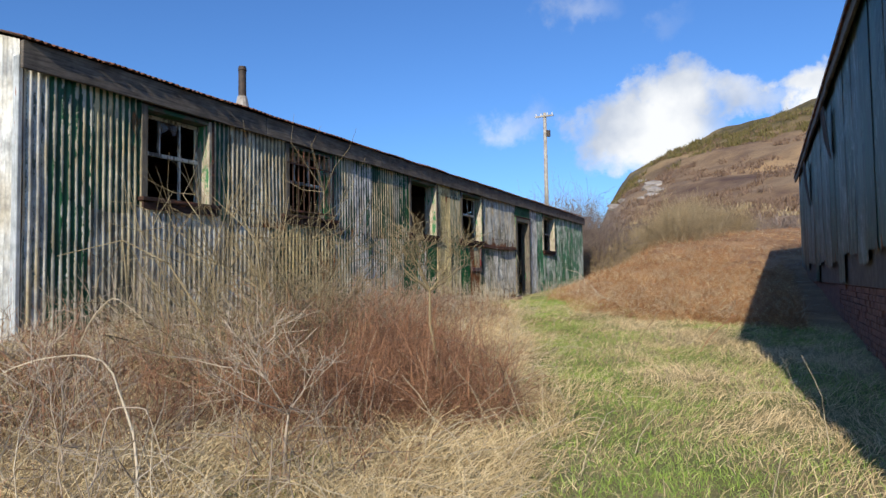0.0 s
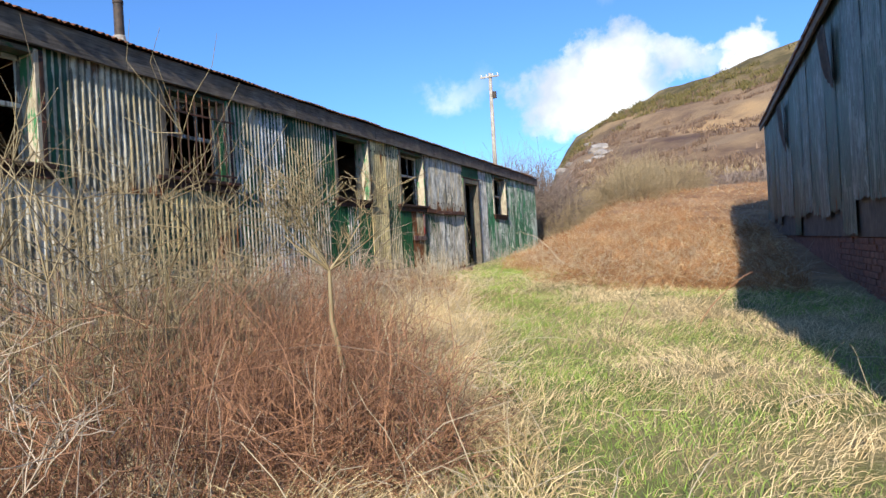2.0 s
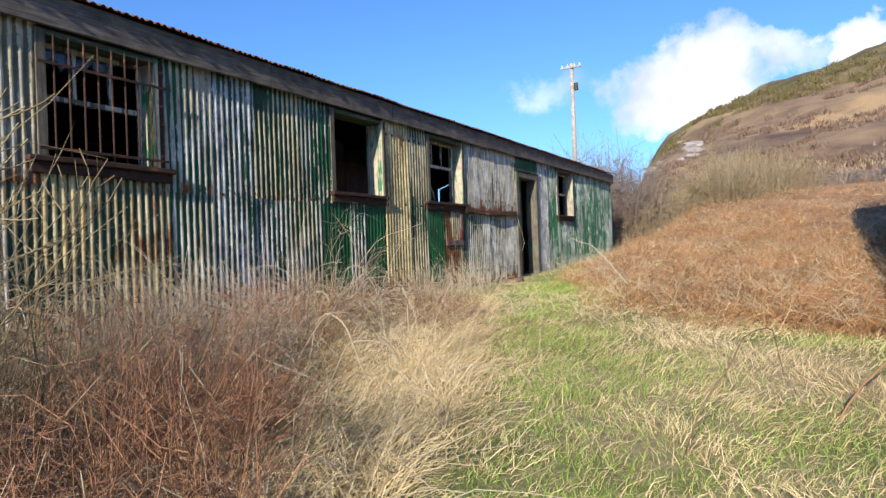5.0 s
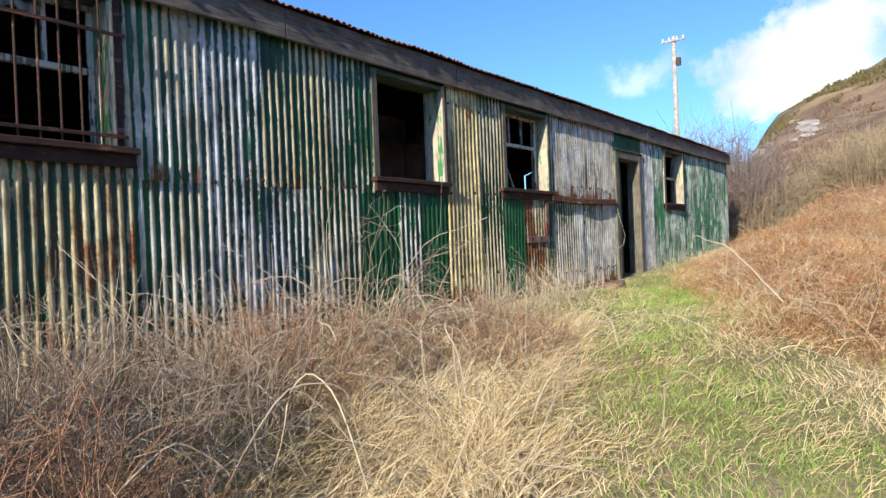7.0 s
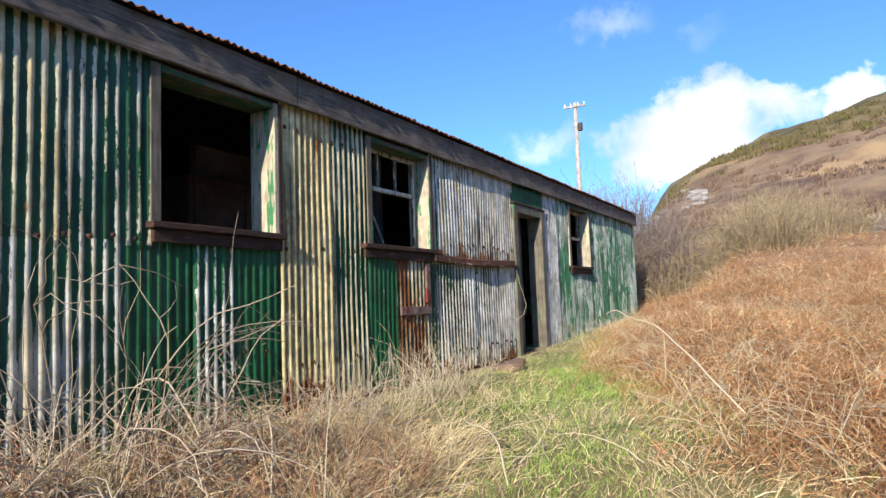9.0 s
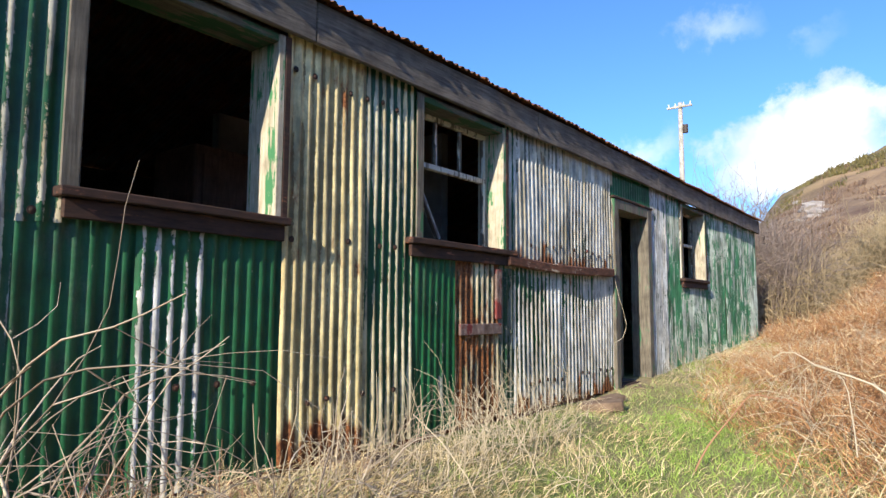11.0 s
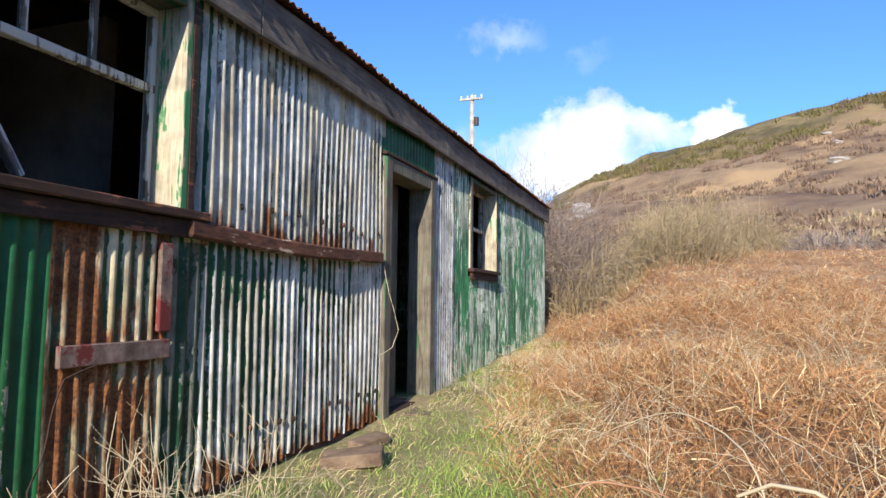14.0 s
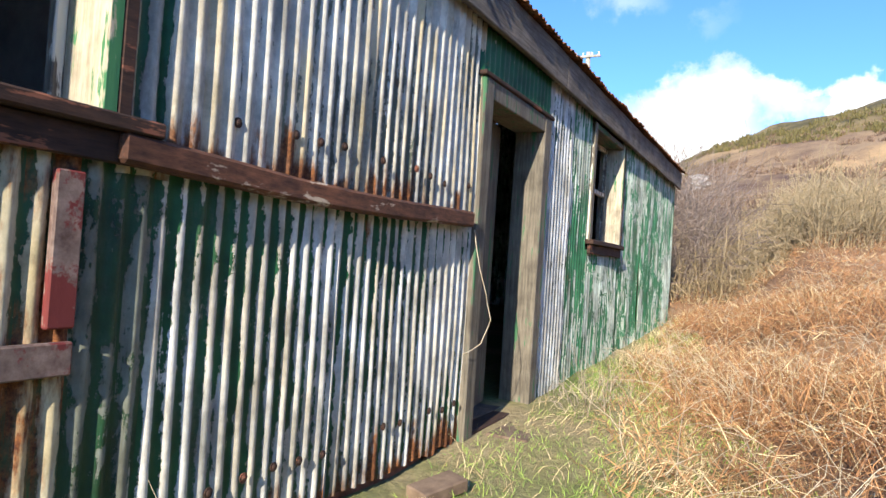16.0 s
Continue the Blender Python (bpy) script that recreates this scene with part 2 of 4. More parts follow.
M_POLE = timber("pale_pole_wood", (0.30, 0.27, 0.23), (0.55, 0.52, 0.46), 0.8, (1, 1, 0.05))


def plain_material(name, a, c, rough=0.8, scale=8.0, bump=0.3, metal=0.0):
    m, nt, b = material(name)
    tc, s, plain = coords(nt)
    n = noise_node(nt, plain, scale, 6.0, 0.65)
    finish(nt, b, mixed(nt, mapped(nt, n, 0.32, 0.68), a, c), rough, n, bump, 0.01, metal)
    return m


M_PIPE = plain_material("sooty_iron", (0.025, 0.022, 0.02), (0.09, 0.06, 0.045), 0.7, 14.0)
M_MORTAR = plain_material("pale_mortar", (0.25, 0.22, 0.2), (0.5, 0.47, 0.42), 0.9, 12.0)
M_BRICK = plain_material("old_brick", (0.13, 0.05, 0.035), (0.30, 0.13, 0.09), 0.9, 9.0, 0.6)
M_STONE = plain_material("brown_stone", (0.10, 0.065, 0.045), (0.27, 0.19, 0.13), 0.9, 9.0, 0.6)
M_ROCK = plain_material("grey_rock", (0.17, 0.15, 0.14), (0.44, 0.40, 0.36), 0.9, 0.8, 0.6)
M_CERAMIC = plain_material("white_insulator", (0.6, 0.6, 0.6), (0.75, 0.75, 0.73), 0.3, 5.0, 0.05)
M_GLASS, _nt, _b = material("dirty_glass")
_b.inputs["Base Color"].default_value = (0.8, 0.88, 0.86, 1)
_b.inputs["Roughness"].default_value = 0.12
_b.inputs["Transmission Weight"].default_value = 1.0


def plant_material(name, dark, light, rough=0.75):
    """Colour varies from stalk to stalk, with a broad drift over the ground."""
    m, nt, b = material(name)
    g = nt.nodes.new("ShaderNodeNewGeometry")
    drift = noise_node(nt, g.outputs["Position"], 0.9, 3.0, 0.6)
    f = math_node(nt, "ADD", math_node(nt, "MULTIPLY", g.outputs["Random Per Island"], 0.75), math_node(nt, "MULTIPLY", math_node(nt, "SUBTRACT", drift, 0.35), 0.8))
    finish(nt, b, mixed(nt, mapped(nt, f, 0.0, 1.0), dark, light), rough)
    return m


M_STRAW = plant_material("dead_grass", (0.36, 0.25, 0.11), (0.93, 0.77, 0.47))
M_GRASS = plant_material("green_grass", (0.10, 0.20, 0.025), (0.42, 0.54, 0.12))
M_BRACKEN = plant_material("dead_bracken", (0.11, 0.042, 0.017), (0.60, 0.32, 0.14))
M_REDTWIG = plant_material("red_brown_twigs", (0.10, 0.045, 0.026), (0.56, 0.30, 0.17))
M_GREYTWIG = plant_material("grey_bramble", (0.15, 0.11, 0.08), (0.66, 0.55, 0.42))
M_WILLOW = plant_material("willow_bark", (0.15, 0.115, 0.06), (0.46, 0.37, 0.21))
M_FARTWIG = plant_material("far_willow_bark", (0.22, 0.17, 0.09), (0.48, 0.37, 0.22))
M_PURPLE = plant_material("purple_birch_twigs", (0.16, 0.12, 0.10), (0.38, 0.30, 0.25))
M_HEATHER = plant_material("heather", (0.09, 0.055, 0.04), (0.26, 0.17, 0.11))
M_GORSE = plant_material("gorse", (0.055, 0.052, 0.016), (0.20, 0.16, 0.05))
M_STEM = plant_material("bleached_stem", (0.42, 0.34, 0.22), (0.66, 0.57, 0.42))


# ---- the lie of the land ----
def smooth(a, b, v):
    t = np.clip((v - a) / (b - a), 0, 1)
    return t * t * (3 - 2 * t)


def wave(x, y, s, k):
    """A cheap smooth unevenness of wavelength about s metres."""
    return (np.sin(x / s * 5.1 + k) * np.cos(y / s * 4.3 + 2 * k) + np.sin((x + y) / s * 3.1 + 3 * k) * 0.6 + np.sin((x - 1.7 * y) / s * 7.3 + k) * 0.35) / 1.95


CX, CY = -2.0, 10.0


def ground_z(x, y):
    x, y = np.asarray(x, float), np.asarray(y, float)
    base = np.interp(y, (-60, -5, 0, 5, 10, 15, 19, 25, 30, 40, 60), (-1.2, -0.15, -0.05, 0.1, 0.36, 0.6, 0.8, 1.1, 1.5, 2.4, 3.6))
    bank = np.interp(y, (9, 13, 19.5, 24, 30, 40), (0, 0.12, 0.32, 0.75, 1.2, 1.5)) * smooth(-4.9, -3.0, x - np.interp(y, (18, 26), (0, -0.8)))
    base = base + np.maximum(0.66 - base, 0) * smooth(-3.8, -5.8, x) * smooth(-2, 2, y)
    near = base + bank + 0.05 * wave(x, y, 3.0, 1.0) * smooth(-5.9, -5.2, x) + 0.02 * wave(x, y, 0.9, 2.0)
    dx, dy = x - CX, y - CY
    r, a = np.hypot(dx, dy), np.degrees(np.arctan2(dx, dy))
    crest = np.interp(a, (-180, -120, -60, -25, -15, -12.5, -11.5, -10, -6.5, -2.5, 4, 13, 30, 60, 90, 120, 180),
                      (-0.5, 0, 1.5, 2, 3, 4.5, 6.8, 9.0, 10.9, 12.2, 13.6, 15.5, 16.0, 12, 6, 1, -0.5))
    low = np.interp(np.abs(a), (0, 40, 90, 180), (3.0, 3.0, 1.5, -0.6))
    e = low + (crest - low) * np.clip((r - 45) / 150, 0, 1) ** 0.8
    rr = np.minimum(r, 195)
    far = 1.5 + rr * np.tan(np.radians(e)) + np.clip(r - 195, 0, 400) * 0.03
    far = far + smooth(40, 90, r) * (1.1 * wave(x, y, 26, 0.3) + 0.45 * wave(x, y, 9, 1.3)) * np.clip(crest / 12, 0.1, 1)
    w = smooth(24, 46, r)
    return near * (1 - w) + far * w


PATH_Y = (-2, 0, 0.43, 1.3, 2.66, 4.9, 6.26, 7.25, 9.45, 10.65, 12.4, 13.43, 18)
PATH_X = (0.4, 0, -0.2, -0.56, -0.73, -0.92, -1.7, -2.1, -2.8, -3.5, -3.95, -4.4, -5.4)


def path_x(y):
    return np.interp(y, PATH_Y, PATH_X)


def bracken_x(y):
    return np.interp(y, (9.8, 11, 12, 14, 16, 18, 20, 22, 30), (3.0, -1.2, -2.7, -3.5, -4.5, -5.1, -5.6, -5.9, -7.5))


# ---- mesh helpers ----
def bm_box(bm, x0, x1, y0, y1, z0, z1, bevel=0.0):
    vs = [bm.verts.new((x, y, z)) for x in (x0, x1) for y in (y0, y1) for z in (z0, z1)]
    fs = [bm.faces.new([vs[i] for i in q]) for q in ((0, 1, 3, 2), (4, 6, 7, 5), (0, 4, 5, 1), (2, 3, 7, 6), (0, 2, 6, 4), (1, 5, 7, 3))]
    if bevel:
        bmesh.ops.bevel(bm, geom=list({e for f in fs for e in f.edges}), offset=bevel, segments=1, affect="EDGES")
    return vs


def part(name, bm, mat, parent=None, label="", at=(0, 0, 0), smooth_faces=False):
    me = bpy.data.meshes.new(name)
    bm.normal_update()
    bm.to_mesh(me)
    bm.free()
    me.materials.append(mat)
    if smooth_faces:
        me.polygons.foreach_set("use_smooth", [True] * len(me.polygons))
    ob = new(name, me)
    ob.location = at
    if parent is not None:
        ob.parent = parent
    return tagged(ob, label)


def box_part(name, dims, mat, parent=None, label="", bevel=0.004, warp=0.0):
    """dims: x0, x1, y0, y1, z0, z1; the mesh sits round its own middle. warp: a little sag, in metres."""
    x0, x1, y0, y1, z0, z1 = dims
    c = ((x0 + x1) / 2, (y0 + y1) / 2, (z0 + z1) / 2)
    bm = bmesh.new()
    bm_box(bm, x0 - c[0], x1 - c[0], y0 - c[1], y1 - c[1], z0 - c[2], z1 - c[2], bevel)
    if warp:
        long = max(range(3), key=lambda i: dims[2 * i + 1] - dims[2 * i])
        n = int((dims[2 * long + 1] - dims[2 * long]) / 0.35)
        for i in range(1, n):
            p = [0, 0, 0]
            p[long] = (dims[2 * long + 1] - dims[2 * long]) * (i / n - 0.5)
            no = [0, 0, 0]
            no[long] = 1
            bmesh.ops.bisect_plane(bm, geom=bm.verts[:] + bm.edges[:] + bm.faces[:], plane_co=p, plane_no=no)
        for v in bm.verts:
            s = v.co[long] + c[1]
            v.co.x += warp * noise.noise((s * 1.3, 0.3, c[2]))
            if long != 2:
                v.co.z += warp * noise.noise((s * 1.1, 5.3, c[2]))
    return part(name, bm, mat, parent, label, c)


def mesh_from(name, verts, faces, mat, smooth_faces=False):
    me = bpy.data.meshes.new(name)
    verts = np.asarray(verts, np.float32)
    faces = np.asarray(faces, np.int32)
    k = faces.shape[1]
    me.vertices.add(len(verts))
    me.vertices.foreach_set("co", verts.ravel())
    me.loops.add(faces.size)
    me.loops.foreach_set("vertex_index", faces.ravel())
    me.polygons.add(len(faces))
    me.polygons.foreach_set("loop_start", np.arange(0, faces.size, k, dtype=np.int32))
    if smooth_faces:
        me.polygons.foreach_set("use_smooth", np.ones(len(faces), bool))
    me.update(calc_edges=True)
    me.materials.append(mat)
    return new(name, me)


def unit(v):
    return v / np.maximum(np.linalg.norm(v, axis=-1, keepdims=True), 1e-9)


def tubes(P, R, sides=3):
    """Tapered round stalks: P (n, k, 3) their lines, R (n, k) their radii. Gives vertices and quads."""
    n, k, _ = P.shape
    T = unit(np.gradient(P, axis=1))
    ref = np.where(np.abs(T[..., 2:3]) > 0.9, np.array([1.0, 0, 0]), np.array([0, 0, 1.0]))
    U = unit(np.cross(T, ref))
    V = np.cross(T, U)
    ang = np.arange(sides) * 2 * np.pi / sides
    verts = P[:, :, None, :] + R[:, :, None, None] * (np.cos(ang)[None, None, :, None] * U[:, :, None, :] + np.sin(ang)[None, None, :, None] * V[:, :, None, :])
    idx = np.arange(n * k * sides).reshape(n, k, sides)
    a, b = idx[:, :-1, :], idx[:, 1:, :]
    f = np.stack([a, np.roll(a, -1, 2), np.roll(b, -1, 2), b], -1).reshape(-1, 4)
    return verts.reshape(-1, 3), f


def blades(P, W):
    """Flat tapering leaves along the lines P (n, k, 3) of width W (n,)."""
    n, k, _ = P.shape
    T = unit(P[:, -1] - P[:, 0])
    side = np.random.normal(size=(n, 3))
    side = unit(side - (side * T).sum(-1, keepdims=True) * T)
    prof = np.linspace(1, 0.15, k)
    off = side[:, None, :] * (W[:, None] * prof[None, :])[:, :, None] / 2
    verts = np.stack([P - off, P + off], 2)
    idx = np.arange(n * k * 2).reshape(n, k, 2)
    f = np.stack([idx[:, :-1, 0], idx[:, :-1, 1], idx[:, 1:, 1], idx[:, 1:, 0]], -1).reshape(-1, 4)
    return verts.reshape(-1, 3), f


def join(*pieces):
    vs, fs, o = [], [], 0
    for v, f in pieces:
        vs.append(v)
        fs.append(f + o)
        o += len(v)
    return np.concatenate(vs), np.concatenate(fs)


def rnd(a, b, n):
    return np.random.uniform(a, b, n)


def arcs(x, y, z, length, lean, heading, droop, k=4, wobble=0.03):
    """Lines that rise from (x, y, z), lean over by lean (radians from upright) towards heading and droop more along the way."""
    n = len(x)
    pts = [np.stack([x, y, z], -1)]
    step = length / (k - 1)
    a = lean.copy()
    h = heading.copy()
    for i in range(k - 1):
        d = np.stack([np.sin(a) * np.cos(h), np.sin(a) * np.sin(h), np.cos(a)], -1)
        pts.append(pts[-1] + d * step[:, None])
        a = a + droop / (k - 1)
        h = h + np.random.normal(0, wobble * 6, n)
        a = a + np.random.normal(0, wobble * 4, n)
    return np.stack(pts, 1)


# ---- ground ----
rings = np.concatenate([np.arange(0.02, 26, 0.28), 26 * 1.03 ** np.arange(0, 165)])
NA = 400
angs = np.linspace(0, 2 * np.pi, NA, endpoint=False)
gx = (CX + rings[:, None] * np.sin(angs)[None, :]).ravel()
gy = (CY + rings[:, None] * np.cos(angs)[None, :]).ravel()
gz = ground_z(gx, gy)
gi = np.arange(len(rings) * NA).reshape(len(rings), NA)
gf = np.stack([gi[:-1], np.roll(gi[:-1], -1, 1), np.roll(gi[1:], -1, 1), gi[1:]], -1).reshape(-1, 4)[:, ::-1]

M_GROUND, nt, b = material("rough_pasture")
pos = nt.nodes.new("ShaderNodeNewGeometry").outputs["Position"]
sp = N(nt, "ShaderNodeSeparateXYZ", None, i0=pos)
n_big, n_mid, n_fine = noise_node(nt, pos, 0.035, 5.0, 0.6), noise_node(nt, pos, 0.7, 6.0, 0.65), noise_node(nt, pos, 22.0, 5.0, 0.7)
pasture = mixed(nt, mapped(nt, n_mid, 0.4, 0.6), (0.16, 0.19, 0.05), (0.36, 0.29, 0.15))
litter = mixed(nt, mapped(nt, n_mid, 0.35, 0.65), (0.22, 0.11, 0.05), (0.46, 0.28, 0.14))
att = nt.nodes.new("ShaderNodeAttribute")
att.attribute_name = "cover"
asep = N(nt, "ShaderNodeSeparateColor", None, i0=att.outputs["Color"])
n_hill = noise_node(nt, pos, 0.06, 8.0, 0.7)
heath = mixed(nt, mapped(nt, n_hill, 0.36, 0.6), (0.11, 0.06, 0.04), (0.33, 0.22, 0.12))
heath = mixed(nt, mapped(nt, n_big, 0.52, 0.6), heath, (0.46, 0.30, 0.15))
gorse = mixed(nt, mapped(nt, noise_node(nt, pos, 0.13, 6.0, 0.7), 0.4, 0.6), (0.085, 0.07, 0.024), (0.27, 0.20, 0.09))
col = mixed(nt, asep.outputs[0], pasture, litter)
col = mixed(nt, asep.outputs[1], col, heath)
col = mixed(nt, asep.outputs[2], col, gorse)
fv = mapped(nt, n_fine, 0.3, 0.7, 0.6, 1.25)
col = mixed(nt, 1.0, col, N(nt, "ShaderNodeCombineColor", None, i0=fv, i1=fv, i2=fv).outputs[0], "MULTIPLY")
finish(nt, b, col, 0.95, math_node(nt, "ADD", n_fine, math_node(nt, "MULTIPLY", n_hill, 8.0)), 0.6, 0.05)
ground = mesh_from("ground", np.stack([gx, gy, gz], -1), gf, M_GROUND, True)
dist = np.hypot(gx - CX, gy - CY)
ga = np.degrees(np.arctan2(gx - CX, gy - CY))
c_bracken = smooth(-0.3, 0.6, gx - bracken_x(gy)) * smooth(9, 12, gy)
c_bracken = np.maximum(c_bracken, 0.45 * smooth(-2.2, -3.4, gx) * smooth(13.0, 11.5, gy) * smooth(-3, 1, gy))
c_heath = smooth(38, 60, dist + 6 * wave(gx, gy, 14, 0.7))
c_gorse = smooth(160, 182, dist + 10 * wave(gx, gy, 30, 2.2)) * (np.abs(ga) < 80)
cols = np.stack([c_bracken, c_heath, c_gorse, np.ones_like(dist)], -1).astype(np.float32)
ca = ground.data.color_attributes.new("cover", "FLOAT_COLOR", "POINT")
ca.data.foreach_set("color", cols.ravel())
tagged(ground, "rough pasture of green and dead grass rising to a heather hill", "ground", kind="structure")


# ---- the corrugated hut ----
X = -6.156
Y0, Y1, EAVE, FOOT = 3.68, 24.5, 3.25, 0.69
DEEP = -12.2
hut = tagged(new("corrugated_hut"), "long derelict hut of peeling green and bare corrugated iron, windows broken", "hut")
hut.location = (X, Y0, FOOT)
inv = Matrix.Translation((X, Y0, FOOT)).inverted()


def on_hut(ob):
    ob.parent = hut
    ob.matrix_parent_inverse = inv
    return ob


PITCH = 0.0762


def corrugated(width, height, phase=0.0, bow=0.006, ragged=0.0, rows=7, seed=0.0):
    """A corrugated sheet in the plane of y and z, its crests towards +x, from the corner (0, 0, 0)."""
    n = max(6, int(width / PITCH * 6))
    bm = bmesh.new()
    grid = []
    for j in range(rows + 1):
        line = []
        for i in range(n + 1):
            y, z = width * i / n, height * j / rows
            x = RIDGE * math.sin(2 * math.pi * (y / PITCH + phase)) + bow * noise.noise((y * 1.7 + seed, z * 1.1, seed * 3.1)) * 2
            if j == 0 and ragged:
                z += ragged * (0.5 + noise.noise((y * 9 + seed, 7.7, 1.1)))
            line.append(bm.verts.new((x, y, z)))
        grid.append(line)
    for j in range(rows):
        for i in range(n):
            bm.faces.new((grid[j][i], grid[j][i + 1], grid[j + 1][i + 1], grid[j + 1][i]))
    return bm


SEAM = 1.99
W = {"w1": (4.99, 5.95), "w2": (7.40, 8.46), "w3": (11.02, 12.15), "w4": (13.42, 14.59), "w5": (19.52, 20.72)}
SILLS = {"w1": 2.17, "w2": 2.18, "w3": 2.125, "w4": 2.12, "w5": 2.09}
SILL, HEAD = 2.17, 3.20
DOOR = (17.0, 18.24, 0.72, 2.93)
# along from, to; up from, to; material; how far proud
SHEETS = [
    (3.68, 3.92, FOOT, EAVE, M_ZINC, 0.004), (3.90, 4.36, FOOT, EAVE, M_DEEP, 0.010), (4.33, 4.98, SEAM - 0.03, EAVE, M_CREAMGREEN, 0.0),
    (4.34, 4.92, FOOT, SEAM, M_ZINCCREAM, 0.004), (4.90, 6.15, FOOT, SILL - 0.12, M_ZINC, 0.0),
    (5.98, 6.30, SEAM - 0.03, EAVE, M_CREAMGREEN, 0.012), (6.28, 7.38, SEAM - 0.04, EAVE, M_ZINCCREAM, 0.018), (6.14, 7.12, FOOT, SEAM, M_ZINC, 0.006),
    (7.1, 8.0, FOOT, SILL - 0.12, M_STREAKED, 0.0), (7.98, 8.57, FOOT, SILL - 0.12, M_STREAKED, 0.008),
    (8.50, 9.12, SEAM - 0.03, EAVE, M_GREEN, 0.010), (8.55, 9.1, FOOT, SEAM, M_GREEN, 0.0), (9.08, 9.68, FOOT, EAVE, M_BLUEZINC, 0.016),
    (9.66, 10.4, SEAM - 0.03, EAVE, M_CREAMGREEN, 0.010), (9.66, 10.16, FOOT, SEAM, M_BLUEZINC, 0.002), (10.38, 11.0, SEAM - 0.03, EAVE, M_DEEP, 0.004),
    (10.14, 10.82, FOOT, SEAM, M_GREEN, 0.006), (10.8, 11.36, FOOT, 2.03, M_SMOOTH, 0.002), (11.34, 11.72, FOOT, 2.03, M_FLAKING, 0.010), (11.70, 12.21, FOOT, 2.03, M_SMOOTH, 0.004),
    (12.19, 12.87, FOOT, EAVE, M_YELLOW, 0.018), (12.85, 13.41, FOOT, EAVE, M_CREAMGREEN, 0.010),
    (13.39, 13.90, FOOT, 2.03, M_SMOOTH, 0.004), (13.88, 14.53, FOOT, 2.03, M_RUST, 0.012), (14.51, 14.77, FOOT, SEAM + 0.05, M_PATINA, 0.004),
    (14.62, 14.80, SEAM - 0.03, EAVE, M_GREEN, 0.008), (14.78, 15.85, SEAM + 0.0, EAVE, M_ZINC, 0.016), (15.83, 17.02, SEAM + 0.0, EAVE, M_ZINC, 0.010),
    (14.75, 15.7, FOOT, SEAM + 0.04, M_ZINCGREEN, 0.008), (15.68, 17.02, FOOT, SEAM + 0.04, M_ZINCGREEN, 0.0),
    (DOOR[0] - 0.02, DOOR[1] + 0.04, DOOR[3], EAVE, M_SMOOTH, 0.012), (18.26, 18.9, FOOT, EAVE, M_BLUEZINC, 0.014), (18.88, 19.5, FOOT, EAVE, M_TEAL, 0.004),
    (19.48, 20.76, FOOT, 1.99, M_TEAL, 0.010), (20.74, 22.0, FOOT, EAVE, M_TEAL, 0.006), (21.98, 23.2, FOOT, EAVE, M_TEAL, 0.014), (23.18, Y1, FOOT, EAVE, M_TEAL, 0.004),
]
for i, (a, c, lo, hi, mat, proud) in enumerate(SHEETS):
    bm = corrugated(c - a, hi - lo, (a % PITCH) / PITCH, 0.008, 0.03 if lo == FOOT else 0.012, 7, i * 2.3)
    on_hut(part("corrugated_sheet", bm, mat, None, "", (X + 0.03 + proud, a, lo), True))


# timber wall behind the sheets, with the openings left out of it
def wall_piece(a, c, lo, hi):
    on_hut(box_part("timber_wall", (X - 0.07, X, a, c, lo, hi), M_DARKWOOD, None, "", 0))


edges = Y0 + 0.02
for a, c in (W["w1"], W["w2"], W["w3"], W["w4"], (DOOR[0], DOOR[1]), W["w5"]):
    wall_piece(edges, a, FOOT + 0.03, EAVE)
    if a == DOOR[0]:
        wall_piece(a, c, DOOR[3], EAVE)
    else:
        wall_piece(a, c, FOOT + 0.03, 2.04)
        wall_piece(a, c, HEAD, EAVE)
    edges = c
wall_piece(edges, Y1 - 0.02, FOOT + 0.03, EAVE)
on_hut(box_part("rear_wall", (DEEP - 0.1, DEEP, Y0, Y1, FOOT, 3.5), M_DARKWOOD, None, "", 0))
on_hut(box_part("hut_floor", (DEEP, X - 0.07, Y0 + 0.03, Y1 - 0.03, FOOT - 0.08, FOOT + 0.06), M_DARKWOOD, None, "", 0))
on_hut(box_part("brick_plinth", (X - 0.12, X - 0.005, Y0, Y1, FOOT - 0.9, FOOT + 0.02), M_BRICK, None, "", 0))

# gables, near and far
RIDGE_X, RIDGE_Z = (X + DEEP) / 2, 3.5 + 0.33 * (X - DEEP) / 2
for y, mat, nm in ((Y0, M_BLUEZINC, "gable"), (Y1, M_TEAL, "gable")):
    bm = corrugated(X - DEEP, RIDGE_Z - FOOT - 0.05, 0.2, 0.008, 0.02, 8, y)
    for v in bm.verts:
        xx, up = v.co.y, v.co.z
        top = EAVE + 0.25 + 0.33 * min(xx, (X - DEEP) - xx) - FOOT
        v.co = Vector((xx, -v.co.x if y == Y0 else v.co.x, up * top / (RIDGE_Z - FOOT - 0.05)))
    on_hut(part(nm, bm, mat, None, "", (DEEP + 0.02, y - 0.03 if y == Y0 else y + 0.03, FOOT), True))
on_hut(box_part("corner_board", (X - 0.05, X + 0.035, Y0 - 0.045, Y0 + 0.0, FOOT, EAVE + 0.1), M_PALEBOARD, None, "", 0.006))

